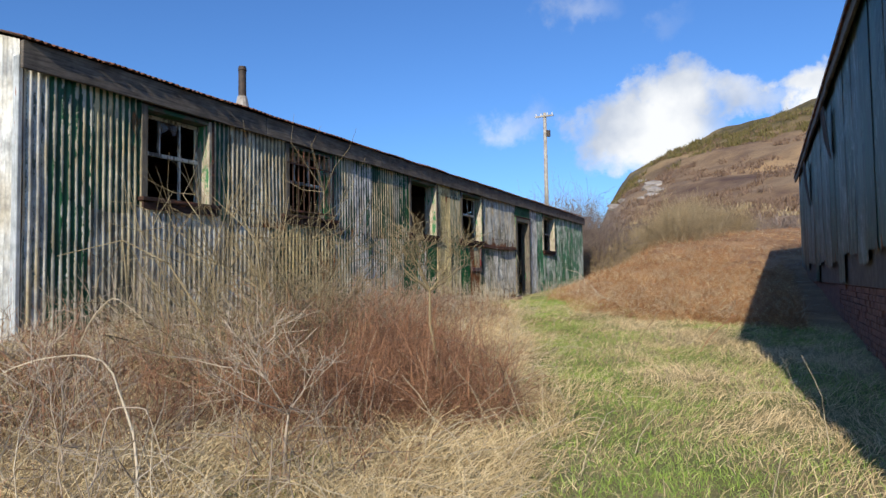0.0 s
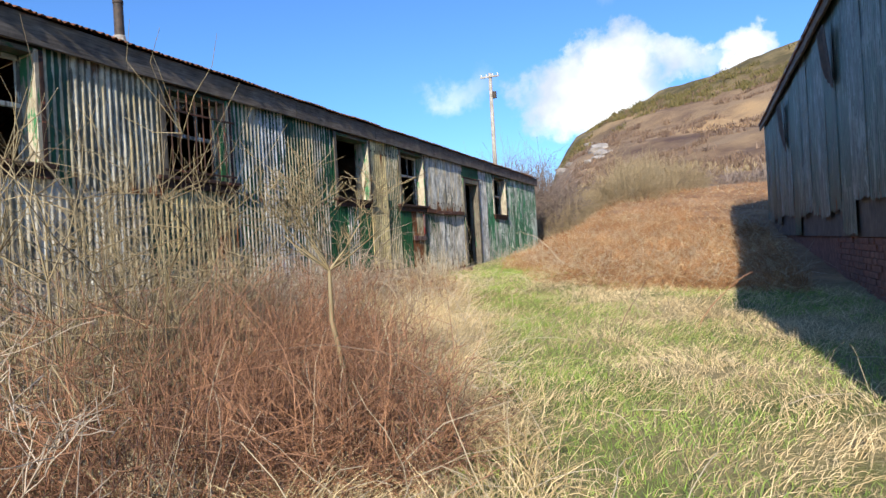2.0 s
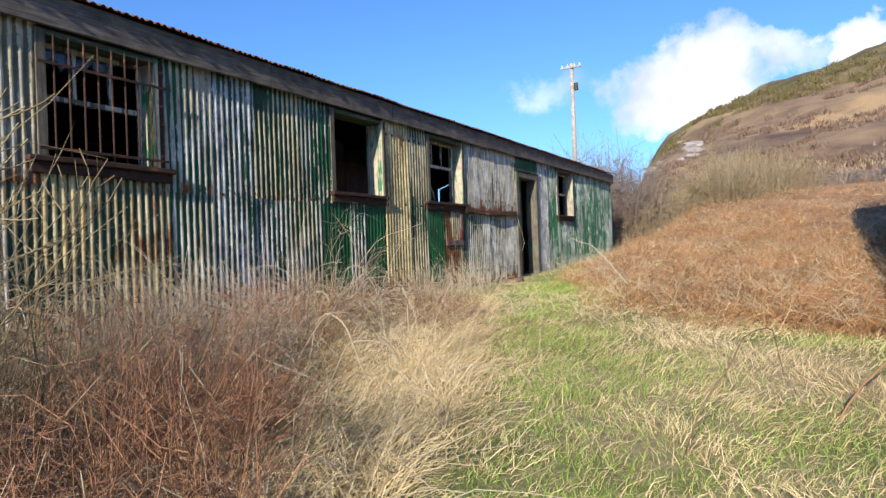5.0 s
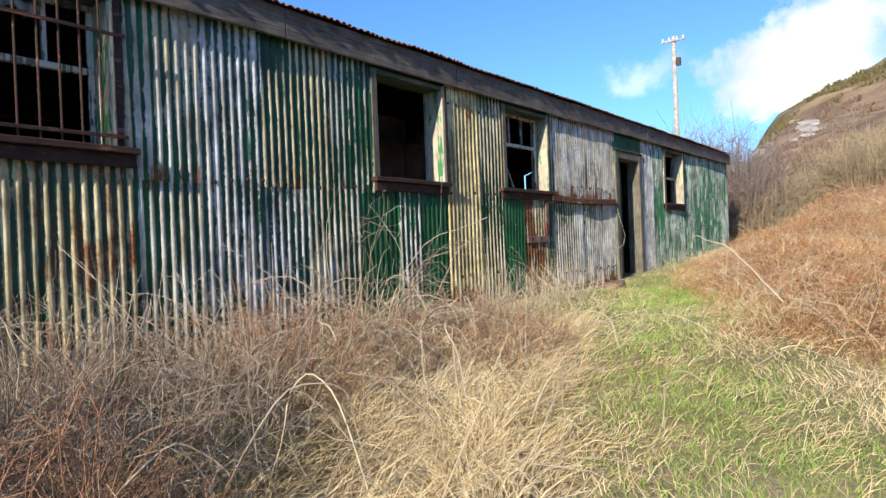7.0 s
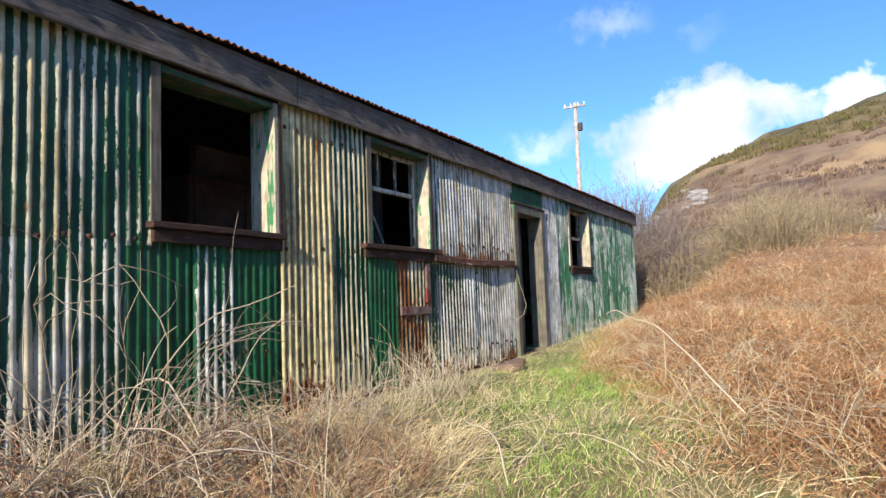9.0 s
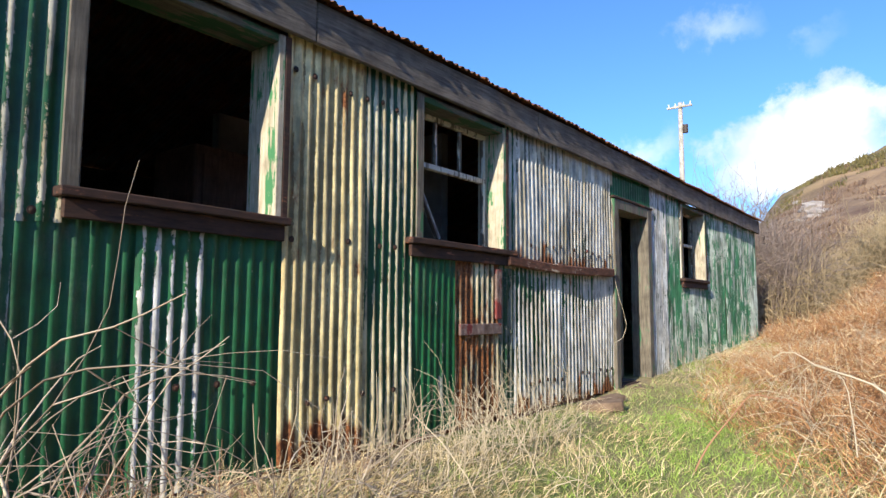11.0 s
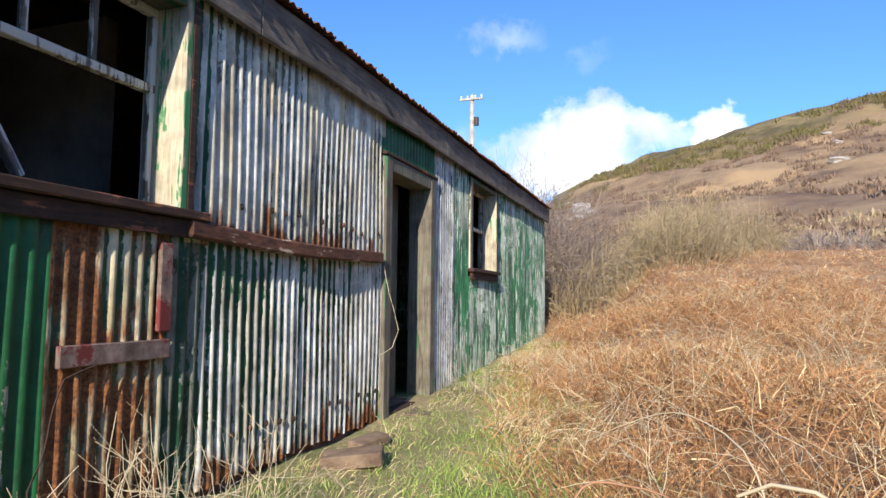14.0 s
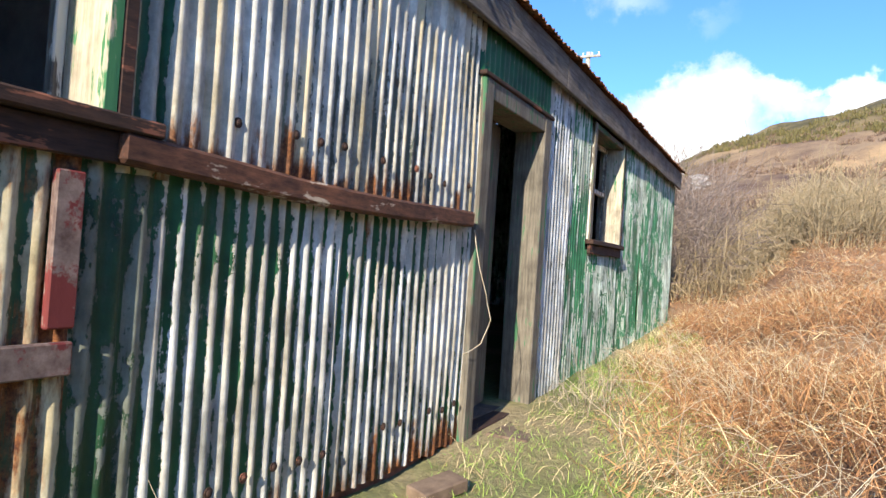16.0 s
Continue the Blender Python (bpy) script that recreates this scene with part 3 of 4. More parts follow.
# roof: two slopes of corrugated sheets that reach a little past the fascia
slope = math.atan(0.33)
run = (X - DEEP) / 2 / math.cos(slope) + 0.22
cols_roof = 24
for side in (1, -1):
    for i in range(cols_roof):
        wdt = (Y1 - Y0 + 0.2) / cols_roof
        bm = corrugated(wdt + 0.05, run, (i * wdt % PITCH) / PITCH, 0.006, 0.0, 6, i * 1.3 + side)
        for v in bm.verts:
            if v.co.z < 0.02:
                v.co.z += 0.045 * noise.noise((v.co.y * 9, i * 3.7, side)) + 0.02
        ob = part("roof_sheet", bm, M_ROOF, None, "", smooth_faces=True)
        ob.matrix_world = Matrix(((math.sin(slope) * side, 0, -math.cos(slope) * side, (X + 0.20) if side > 0 else (DEEP - 0.20)),
                                  (0, 1, 0, Y0 - 0.1 + i * wdt), (math.cos(slope), 0, math.sin(slope), 3.478 + 0.004 * (i % 2)), (0, 0, 0, 1)))
        on_hut(ob)
# fascia boards end to end
cuts = (Y0 - 0.06, 6.9, 9.9, 12.35, 15.1, 18.4, 21.8, Y1 + 0.06)
for a, c in zip(cuts, cuts[1:]):
    on_hut(box_part("fascia_board", (X + 0.085, X + 0.125, a, c - 0.006, 3.215, 3.475), M_FASCIA, None, "", 0.006, 0.012))
on_hut(box_part("soffit_board", (X - 0.02, X + 0.084, Y0, Y1, 3.30, 3.33), M_FASCIA, None, "", 0))


# windows: frame of four, sill board, sash with its bars
def window(key, bars, mid, sill_to=0.12, sill_from=0.06, left=M_FRAME, broken=()):
    a, c = W[key]
    lo = SILLS[key]
    win = tagged(new("window"), "", "")
    win.location = (X, a, SILL)
    win.parent, win.matrix_parent_inverse = hut, inv

    def w(name, dims, mat, label="", bevel=0.004, warp=0.0):
        ob = box_part(name, dims, mat, None, label, bevel, warp)
        ob.parent = win
        ob.matrix_parent_inverse = (Matrix.Translation((X, Y0, FOOT)) @ inv @ Matrix.Translation((X, a, SILL))).inverted()
        return ob
    # deep linings, with the sash set back in them
    w("jamb", (X - 0.19, X + 0.065, a - 0.005, a + 0.04, lo, HEAD), left)
    w("jamb", (X - 0.19, X + 0.078, c - 0.04, c + 0.005, lo, HEAD), M_CREAMJAMB, "cream paint peeling over green")
    w("trim", (X + 0.066, X + 0.08, a - 0.05, a + 0.03, lo - 0.02, HEAD), M_JAMB)
    w("trim", (X + 0.066, X + 0.08, c + 0.006, c + 0.05, lo - 0.02, HEAD), M_SILL)
    w("head", (X - 0.19, X + 0.07, a + 0.04, c - 0.04, HEAD - 0.05, HEAD), M_GREENWOOD)
    w("sill", (X - 0.20, X + 0.12, a - sill_from, c + sill_to, lo - 0.045, lo), M_SILL, "dark rotten sill", 0.006, 0.008)
    w("apron", (X + 0.055, X + 0.085, a - sill_from + 0.03, c + sill_to - 0.02, lo - 0.135, lo - 0.047), M_SILL, "", 0.004, 0.006)
    xs = X - 0.15
    if mid:
        w("sash_rail", (xs, xs + 0.045, a + 0.041, c - 0.041, mid - 0.022, mid + 0.022), M_FRAME)
        w("sash_rail", (xs, xs + 0.045, a + 0.041, c - 0.041, HEAD - 0.09, HEAD - 0.051), M_FRAME)
        for s in (a + 0.041, c - 0.076):
            w("sash_stile", (xs + 0.003, xs + 0.042, s, s + 0.035, lo, HEAD - 0.092), M_FRAME)
        for f in bars:
            y = a + (c - a) * f
            w("glazing_bar", (xs + 0.004, xs + 0.036, y - 0.015, y + 0.015, mid + 0.023, HEAD - 0.091), M_FRAME)
        for f in broken:
            y = a + (c - a) * f
            w("glazing_bar", (xs + 0.004, xs + 0.036, y - 0.015, y + 0.015, lo + 0.002, mid - 0.023), M_FRAME)
    return win


def pane(win, key, f0, f1, lo, hi, cutoff=0.0):
    a, c = W[key]
    bm = bmesh.new()
    y0, y1 = a + (c - a) * f0, a + (c - a) * f1
    # what is left of a pane, with a jagged edge
    pts = [(y0, lo), (y1, lo)] if not cutoff else [(y0, hi - (hi - lo) * cutoff), ((y0 + y1) / 2, hi - (hi - lo) * cutoff * 0.3), ((y0 * 0.3 + y1 * 0.7), hi - (hi - lo) * cutoff * 0.9), (y1, hi - (hi - lo) * cutoff * 0.5)]
    ring = [bm.verts.new((0, y - a, z - SILL)) for y, z in pts + [(y1, hi), (y0, hi)]]
    bm.faces.new(ring)
    g = bmesh.ops.extrude_face_region(bm, geom=bm.faces[:])
    bmesh.ops.translate(bm, verts=[v for v in g["geom"] if isinstance(v, bmesh.types.BMVert)], vec=(0.003, 0, 0))
    bmesh.ops.recalc_face_normals(bm, faces=bm.faces[:])
    ob = part("pane", bm, M_GLASS, win, "", (-0.13, 0, 0))
    ob.visible_shadow = False


w1 = window("w1", (0.36, 0.67), 2.70, broken=(0.67,))
pane(w1, "w1", 0.38, 0.65, 2.76, 3.1, 0.45)
w2 = window("w2", (0.36, 0.67), 2.70, 0.14, 0.14)
pane(w2, "w2", 0.05, 0.34, 2.74, 3.1, 0.5)
pane(w2, "w2", 0.38, 0.65, 2.74, 3.1, 0.4)
window("w3", (), None, 0.05, 0.06, M_JAMB)
w4 = window("w4", (0.36, 0.65), 2.735, 0.14, 0.14)
w5 = window("w5", (0.5,), 2.64, 0.05, 0.05, broken=(0.5,))
pane(w5, "w5", 0.06, 0.48, 2.64, 3.1, 0.6)
# iron bars over the second window
for i in range(8):
    y = 7.48 + i * 0.125
    bm = bmesh.new()
    bmesh.ops.create_cone(bm, cap_ends=True, segments=8, radius1=0.008, radius2=0.008, depth=0.98)
    ob = part("window_bar", bm, M_SILL, None, "", (X + 0.10, y, 2.67))
    ob.parent = w2
    ob.matrix_parent_inverse = Matrix.Translation((X, W["w2"][0], SILL)).inverted()
# the two flat straps that hold the bars
for z in (2.24, 2.92):
    ob = box_part("bar_strap", (X + 0.108, X + 0.12, 7.34, 8.52, z - 0.012, z + 0.012), M_SILL, None, "", 0.002)
    ob.parent = w2
    ob.matrix_parent_inverse = Matrix.Translation((X, W["w2"][0], SILL)).inverted()
# loose leaning sash bar in the fourth window
bm = bmesh.new()
bm_box(bm, -0.02, 0.02, -0.018, 0.018, -0.28, 0.28, 0.004)
ob = part("fallen_glazing_bar", bm, M_FRAME, None, "")
ob.matrix_world = pose(X - 0.085, 13.68, 2.395, 33, 0, 0)
ob.parent, ob.matrix_parent_inverse = w4, Matrix.Translation((X, W["w4"][0], SILL)).inverted()

# rail, door case, half-open door, hatch battens
on_hut(box_part("wall_rail", (X + 0.045, X + 0.115, 14.60, 16.88, 1.975, 2.065), M_RAIL, None, "rust-brown timber rail with flaking paint", 0.012, 0.03))
for a, c in ((DOOR[0], DOOR[0] + 0.13), (DOOR[1] - 0.14, DOOR[1])):
    on_hut(box_part("door_post", (X - 0.17, X + 0.075, a, c, FOOT - 0.05, DOOR[3]), M_JAMB, None, "grey weathered door post", 0.008))
on_hut(box_part("door_head", (X - 0.17, X + 0.07, DOOR[0] + 0.13, DOOR[1] - 0.14, DOOR[3] - 0.12, DOOR[3]), M_JAMB, None, "", 0.006))
on_hut(box_part("drip_board", (X + 0.02, X + 0.085, DOOR[0] - 0.03, DOOR[1] + 0.03, DOOR[3] + 0.002, DOOR[3] + 0.03), M_SILL, None, "", 0.005, 0.01))
on_hut(box_part("threshold", (X - 0.17, X + 0.06, DOOR[0] + 0.13, DOOR[1] - 0.14, FOOT - 0.06, FOOT + 0.05), M_SILL, None, "", 0.01))
door = box_part("door_leaf", (-0.02, 0.02, 0.0, 0.82, 0.0, 2.06), M_JAMB, None, "weathered door standing ajar inward", 0.004)
door.matrix_world = pose(X - 0.12, DOOR[0] + 0.14, FOOT + 0.07, 0, 0, 9) @ pose(0, 0.41, 1.03)
on_hut(door)
on_hut(box_part("hatch_batten", (X + 0.055, X + 0.08, 13.92, 14.52, 1.405, 1.495), M_REDWOOD, None, "red painted batten, flaking", 0.005))
on_hut(box_part("hatch_batten", (X + 0.055, X + 0.08, 14.44, 14.52, 1.53, 1.95), M_REDWOOD, None, "red painted batten, flaking", 0.005))

# a loose wire by the door, and a dead climber hanging from the hatch
def strand(name, pts, rad, mat, label):
    line = []
    for p, q in zip(pts, pts[1:]):
        line += [Vector(p).lerp(Vector(q), k / 4) for k in range(4)]
    line.append(Vector(pts[-1]))
    line = [p + Vector((0, noise.noise(p * 6), noise.noise(p * 6 + Vector((4, 4, 4))))) * 0.025 for p in line]
    v, f = tubes(np.array([[tuple(p) for p in line]]), np.full((1, len(line)), rad), 5)
    return on_hut(tagged(mesh_from(name, v, f, mat, True), label))


strand("loose_wire", ((X + 0.09, 16.94, 1.98), (X + 0.12, 16.98, 1.75), (X + 0.14, 17.14, 1.45), (X + 0.12, 17.08, 1.28), (X + 0.09, 16.9, 1.24)), 0.003, M_STEM, "thin pale wire hanging by the door")
strand("dead_climber", ((X + 0.085, 14.08, 1.41), (X + 0.09, 13.95, 1.37), (X + 0.09, 13.88, 1.15), (X + 0.1, 13.80, 0.98), (X + 0.1, 13.84, 0.72)), 0.004, M_SILL, "thin dead climber hanging from the batten")

# rusty bolts with their washers along the lap of the sheets
bolt_bm = bmesh.new()
bmesh.ops.create_uvsphere(bolt_bm, u_segments=8, v_segments=5, radius=0.012, matrix=Matrix.Diagonal((0.6, 1, 1, 1)))
bmesh.ops.create_cone(bolt_bm, cap_ends=True, segments=10, radius1=0.019, radius2=0.019, depth=0.004, matrix=pose(-0.002, 0, 0, 0, 90, 0))
bolt_mesh = bpy.data.meshes.new("bolt")
bolt_bm.to_mesh(bolt_mesh)
bolt_bm.free()
bolt_mesh.materials.append(M_SILL)
for by, bz in [(12.25 + i * 0.1524, z) for i in range(7) for z in (1.05, 2.02, 3.02)] + [(14.9 + i * 0.1524, z) for i in range(14) for z in (0.95, 2.22)] + [(9.2 + i * 0.1524, 2.0) for i in range(12)] + [(11.1 + i * 0.2286, 1.2) for i in range(5)]:
    if (by, bz) != (0, 0) and random.random() < 0.8:
        ob = new("bolt", bolt_mesh)
        ob.location = (X + 0.062, by + random.uniform(-0.006, 0.006), bz + random.uniform(-0.02, 0.02))
        on_hut(ob)

# stove pipe on the roof
chim = tagged(new("stove_pipe"), "sooty iron stove pipe with a pale mortar collar on the roof", "chimney")
chim.location = (-8.78, 9.36, 4.42)
bm = bmesh.new()
bmesh.ops.create_cone(bm, cap_ends=False, segments=18, radius1=0.075, radius2=0.07, depth=0.72)
bmesh.ops.create_cone(bm, cap_ends=True, segments=18, radius1=0.078, radius2=0.078, depth=0.05, matrix=Matrix.Translation((0, 0, 0.3)))
part("pipe", bm, M_PIPE, chim, "", (0, 0, 0.54), True)
bm = bmesh.new()
bmesh.ops.create_cone(bm, cap_ends=True, segments=14, radius1=0.16, radius2=0.09, depth=0.32)
for v in bm.verts:
    v.co += Vector((noise.noise(v.co * 9), noise.noise(v.co * 7 + Vector((3, 1, 2))), 0)) * 0.03
part("collar", bm, M_MORTAR, chim, "crumbling pale mortar collar", (0, 0, 0.16))

# a panelled cupboard inside, behind the open window
cup = tagged(new("cupboard"), "brown panelled wooden cupboard inside the dark hut", "cupboard")
cup.location = (-8.0, 12.6, FOOT + 0.06)
bm = bmesh.new()
bm_box(bm, -0.3, 0.3, 0.0, 2.1, 0.0, 2.15, 0.01)
part("body", bm, M_CABINET, cup)
for i in range(3):
    bm = bmesh.new()
    bm_box(bm, 0.302, 0.325, 0.06 + i * 0.68, 0.68 + i * 0.68, 0.1, 2.08, 0.008)
    d = part("door", bm, M_CABINET, cup)
    bm = bmesh.new()
    bm_box(bm, 0.326, 0.345, 0.6 + i * 0.68, 0.63 + i * 0.68, 0.9, 1.05, 0.005)
    part("handle", bm, M_PIPE, d)

# a pale plastered partition inside the fourth window
M_PLASTER = plain_material("stained_plaster", (0.30, 0.26, 0.21), (0.55, 0.50, 0.43), 0.9, 2.5, 0.2)
on_hut(box_part("partition", (DEEP + 0.02, X - 0.9, 14.95, 15.05, FOOT + 0.06, 3.4), M_PLASTER, None, "stained pale plaster partition", 0))
on_hut(box_part("partition", (-8.4, -8.3, 13.2, 14.1, FOOT + 0.06, 3.4), M_PLASTER, None, "stained pale plaster partition", 0))

# ---- the second building, in shade ----
shed = tagged(new("shaded_shed"), "tall shed of blue-green iron sheets on a brick base, in shade", "shed")
SX, SY0, SY1, SB, SE = 1.02, 1.2, 21.4, 1.36, 4.1
shed.location = (SX, SY0, 0)
sinv = Matrix.Translation((SX, SY0, 0)).inverted()


def on_shed(ob):
    ob.parent, ob.matrix_parent_inverse = shed, sinv
    return ob


y = SY0
i = 0
while y < SY1 - 0.1:
    wdt = min(0.78, SY1 - y)
    lo = SB + random.choice((0, 0.1, 0.06, -0.06, -0.3 if 4 < y < 16 and i % 3 == 0 else 0))
    bm = corrugated(wdt + 0.03, SE - lo, 0.0, 0.012, 0.05, 8, i * 5.1)
    for v in bm.verts:
        v.co.x *= -0.22
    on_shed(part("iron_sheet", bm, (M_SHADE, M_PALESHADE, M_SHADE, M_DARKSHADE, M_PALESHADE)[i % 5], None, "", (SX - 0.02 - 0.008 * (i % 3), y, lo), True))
    y += wdt
    i += 1
on_shed(box_part("inner_wall", (SX + 0.02, SX + 0.15, SY0, SY1, SB - 0.3, SE), M_DARKWOOD, None, "", 0))
on_shed(box_part("base_wall", (SX + 0.06, SX + 0.3, SY0, SY1, -0.9, SB - 0.05), M_BRICK, None, "dark old brick base", 0))
for ey in (SY0, SY1 - 0.15):
    bm = bmesh.new()
    outline = [(0.005, -1.0), (6.0, -1.0), (6.0, SE - 0.12), (3.0, SE + 0.99), (0.005, SE - 0.12)]
    fa = [bm.verts.new((px, 0, pz)) for px, pz in outline]
    fb = [bm.verts.new((px, 0.15, pz)) for px, pz in outline]
    bm.faces.new(fa)
    bm.faces.new(fb[::-1])
    for k in range(5):
        bm.faces.new((fa[(k + 1) % 5], fa[k], fb[k], fb[(k + 1) % 5]))
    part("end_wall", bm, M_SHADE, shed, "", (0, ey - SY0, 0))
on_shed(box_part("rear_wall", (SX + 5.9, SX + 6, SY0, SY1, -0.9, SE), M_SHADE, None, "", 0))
bm = bmesh.new()
prof = [(-0.16, SE - 0.05), (3.0, SE + 1.1), (6.2, SE - 0.05), (6.2, SE - 0.10), (3.0, SE + 1.05), (-0.16, SE - 0.10)]
ra = [bm.verts.new((px, -0.1, pz)) for px, pz in prof]
rb = [bm.verts.new((px, SY1 - SY0 + 0.1, pz)) for px, pz in prof]
for k in range(6):
    bm.faces.new((ra[k], ra[(k + 1) % 6], rb[(k + 1) % 6], rb[k]))
bm.faces.new(ra[::-1])
bm.faces.new(rb)
part("roof", bm, M_ROOF, shed, "", (0, 0, 0))
on_shed(box_part("fascia_board", (SX - 0.13, SX - 0.09, SY0 - 0.1, SY1 + 0.08, SE - 0.22, SE - 0.06), M_FASCIA, None, "", 0.006, 0.02))
# ---- wooden pole ----
pz = float(ground_z(-15.24, 49.9))
pole = tagged(new("utility_pole"), "pale wooden power pole with a small crossarm and insulators", "utility pole")
pole.location = (-15.24, 49.86, pz)
bm = bmesh.new()
bmesh.ops.create_cone(bm, cap_ends=True, segments=12, radius1=0.2, radius2=0.13, depth=14.6 - pz)
part("shaft", bm, M_POLE, pole, "", (0, 0, (14.6 - pz) / 2 - 0.2), True)
bm = bmesh.new()
bm_box(bm, -0.75, 0.75, -0.06, 0.06, -0.06, 0.06, 0.01)
part("crossarm", bm, M_POLE, pole, "", (0, -0.16, 14.1 - pz))
for dx in (-0.65, -0.25, 0.25, 0.65):
    bm = bmesh.new()
    bmesh.ops.create_cone(bm, cap_ends=True, segments=8, radius1=0.05, radius2=0.035, depth=0.18)
    part("insulator", bm, M_CERAMIC, pole, "", (dx, -0.16, 14.25 - pz))
bm = bmesh.new()
bmesh.ops.create_cone(bm, cap_ends=True, segments=10, radius1=0.16, radius2=0.16, depth=0.5)
part("transformer", bm, M_PIPE, pole, "small grey pot", (0.3, -0.1, 12.7 - pz))

# torn roofing felt hanging over the shed's sheets
for fy, fz, fw, fh in ((11.4, 3.3, 0.5, 0.8), (16.6, 3.2, 0.6, 1.0)):
    bm = bmesh.new()
    grid = [[bm.verts.new((-0.02 * math.sin(k * 1.9) - 0.012 * q, fw * (k / 8 - 0.5), fh * (q / 6 - 0.5) * (1 - 0.6 * (k / 8) * (q < 3)))) for k in range(9)] for q in range(7)]
    for q in range(6):
        for k in range(8):
            bm.faces.new((grid[q][k], grid[q + 1][k], grid[q + 1][k + 1], grid[q][k + 1]))
    g = bmesh.ops.extrude_face_region(bm, geom=bm.faces[:])
    bmesh.ops.translate(bm, verts=[q for q in g["geom"] if isinstance(q, bmesh.types.BMVert)], vec=(-0.006, 0, 0))
    bmesh.ops.recalc_face_normals(bm, faces=bm.faces[:])
    on_shed(part("torn_felt", bm, M_PIPE, None, "torn black roofing felt", (SX - 0.07, fy, fz)))

# brick courses of the shed's base
bm = bmesh.new()
bm_box(bm, -0.012, 0.1, -0.106, 0.106, -0.0325, 0.0325, 0.005)
brick_mesh = bpy.data.meshes.new("brick")
bm.to_mesh(brick_mesh)
bm.free()
brick_mesh.materials.append(M_BRICK)
for row in range(14):
    for k in range(21):
        by, bz = 7.6 + k * 0.225 + (row % 2) * 0.112, SB - 0.12 - row * 0.075
        if noise.noise((by * 1.3, bz * 2.1, 4.0)) < -0.42:
            continue
        ob = new("brick", brick_mesh)
        ob.matrix_world = pose(SX + 0.05 + random.uniform(-0.008, 0.008), by, bz, random.uniform(-1, 1), 0, random.uniform(-2, 2))
        on_shed(ob)

# ---- plants ----
def stuff(name, pieces, mat, label, category):
    v, f = join(*pieces)
    return tagged(mesh_from(name, v, f, mat), label, category, kind="stuff")


def scatter(n, x0, x1, y0, y1):
    return rnd(x0, x1, n), rnd(y0, y1, n)


def keep(mask, *arrays):
    return [a[mask] for a in arrays]


# how straw and green share the pasture: straw near the thicket and the bracken, green along the track
def straw_share(x, y):
    d = x - path_x(y)
    green = np.exp(-((d - 0.25) / 0.6) ** 2) * 0.5 + 0.5 * wave(x, y, 1.7, 0.4) + 0.12 * smooth(0.4, 2.0, d)
    green = green + 0.35 * smooth(13.0, 14.5, y) * (x < bracken_x(y) - 0.3)
    return np.clip(0.92 - green, 0.1, 1)


def open_ground(x, y):
    under = smooth(-1.8, -2.9, x - path_x(y)) * smooth(12.5, 11.0, y)
    trodden = (x < X + 0.9) & (y > 13.4) & (y < 18.5) & (np.random.rand(len(x)) < 0.6)
    return (x > X + 0.12) & (x < SX - 0.05) & ~trodden & (np.random.rand(len(x)) > 0.12 * under)


x, y = scatter(340000, X, SX, -1.0, 26)
m = open_ground(x, y) & (np.random.rand(len(x)) < np.where(y < 11, 1, 0.75)) & (x < bracken_x(y) + 0.6)
x, y = keep(m, x, y)
st = np.random.rand(len(x)) < straw_share(x, y)
xs, ys = keep(st, x, y)
n = len(xs)
tuft = wave(xs, ys, 0.55, 0.8)
P = arcs(xs, ys, ground_z(xs, ys) - 0.02, rnd(0.10, 0.30, n) * (1 + 0.5 * tuft) * np.where((xs < path_x(ys) - 0.5) & (ys < 12.6), 1.2, 0.6), rnd(0.45, 1.35, n), 1.2 + 1.6 * wave(xs, ys, 1.3, 2.0) + rnd(-1.2, 1.2, n), rnd(0.5, 1.5, n), 3)
stuff("dead_grass", [blades(P, rnd(0.003, 0.006, n))], M_STRAW, "long bleached dead grass lying over in tufts", "grass")
xg, yg = keep(~st, x, y)
xg, yg = np.repeat(xg, 2) + np.random.normal(0, 0.03, 2 * len(xg)), np.repeat(yg, 2) + np.random.normal(0, 0.03, 2 * len(yg))
n = len(xg)
P = arcs(xg, yg, ground_z(xg, yg) - 0.02, rnd(0.035, 0.10, n), rnd(0.1, 0.9, n), rnd(0, 6.28, n), rnd(0.3, 1.2, n), 3)
stuff("green_grass", [blades(P, rnd(0.004, 0.008, n))], M_GRASS, "short fresh green grass along the trodden track", "grass")

# taller pale tussocks between the thicket and the track
tx, ty = scatter(420, -5.6, -0.3, 0.3, 12.5)
off = tx - path_x(ty)
tx, ty = keep((off < -0.45) & (off > -4.6) & (np.random.rand(len(tx)) < np.where(ty < 3.6, 1.1, 1.15 + off * 0.35)), tx, ty)
tx, ty = np.repeat(tx, 130), np.repeat(ty, 130)
n = len(tx)
tx, ty = tx + np.random.normal(0, 0.10, n), ty + np.random.normal(0, 0.10, n)
P = arcs(tx, ty, ground_z(tx, ty) - 0.02, rnd(0.2, 0.5, n), rnd(0.2, 1.2, n), rnd(0, 6.28, n), rnd(0.6, 1.9, n), 4)
stuff("grass_tussocks", [blades(P, rnd(0.003, 0.007, n))], M_STRAW, "pale tussocks of long dead grass by the track", "grass")

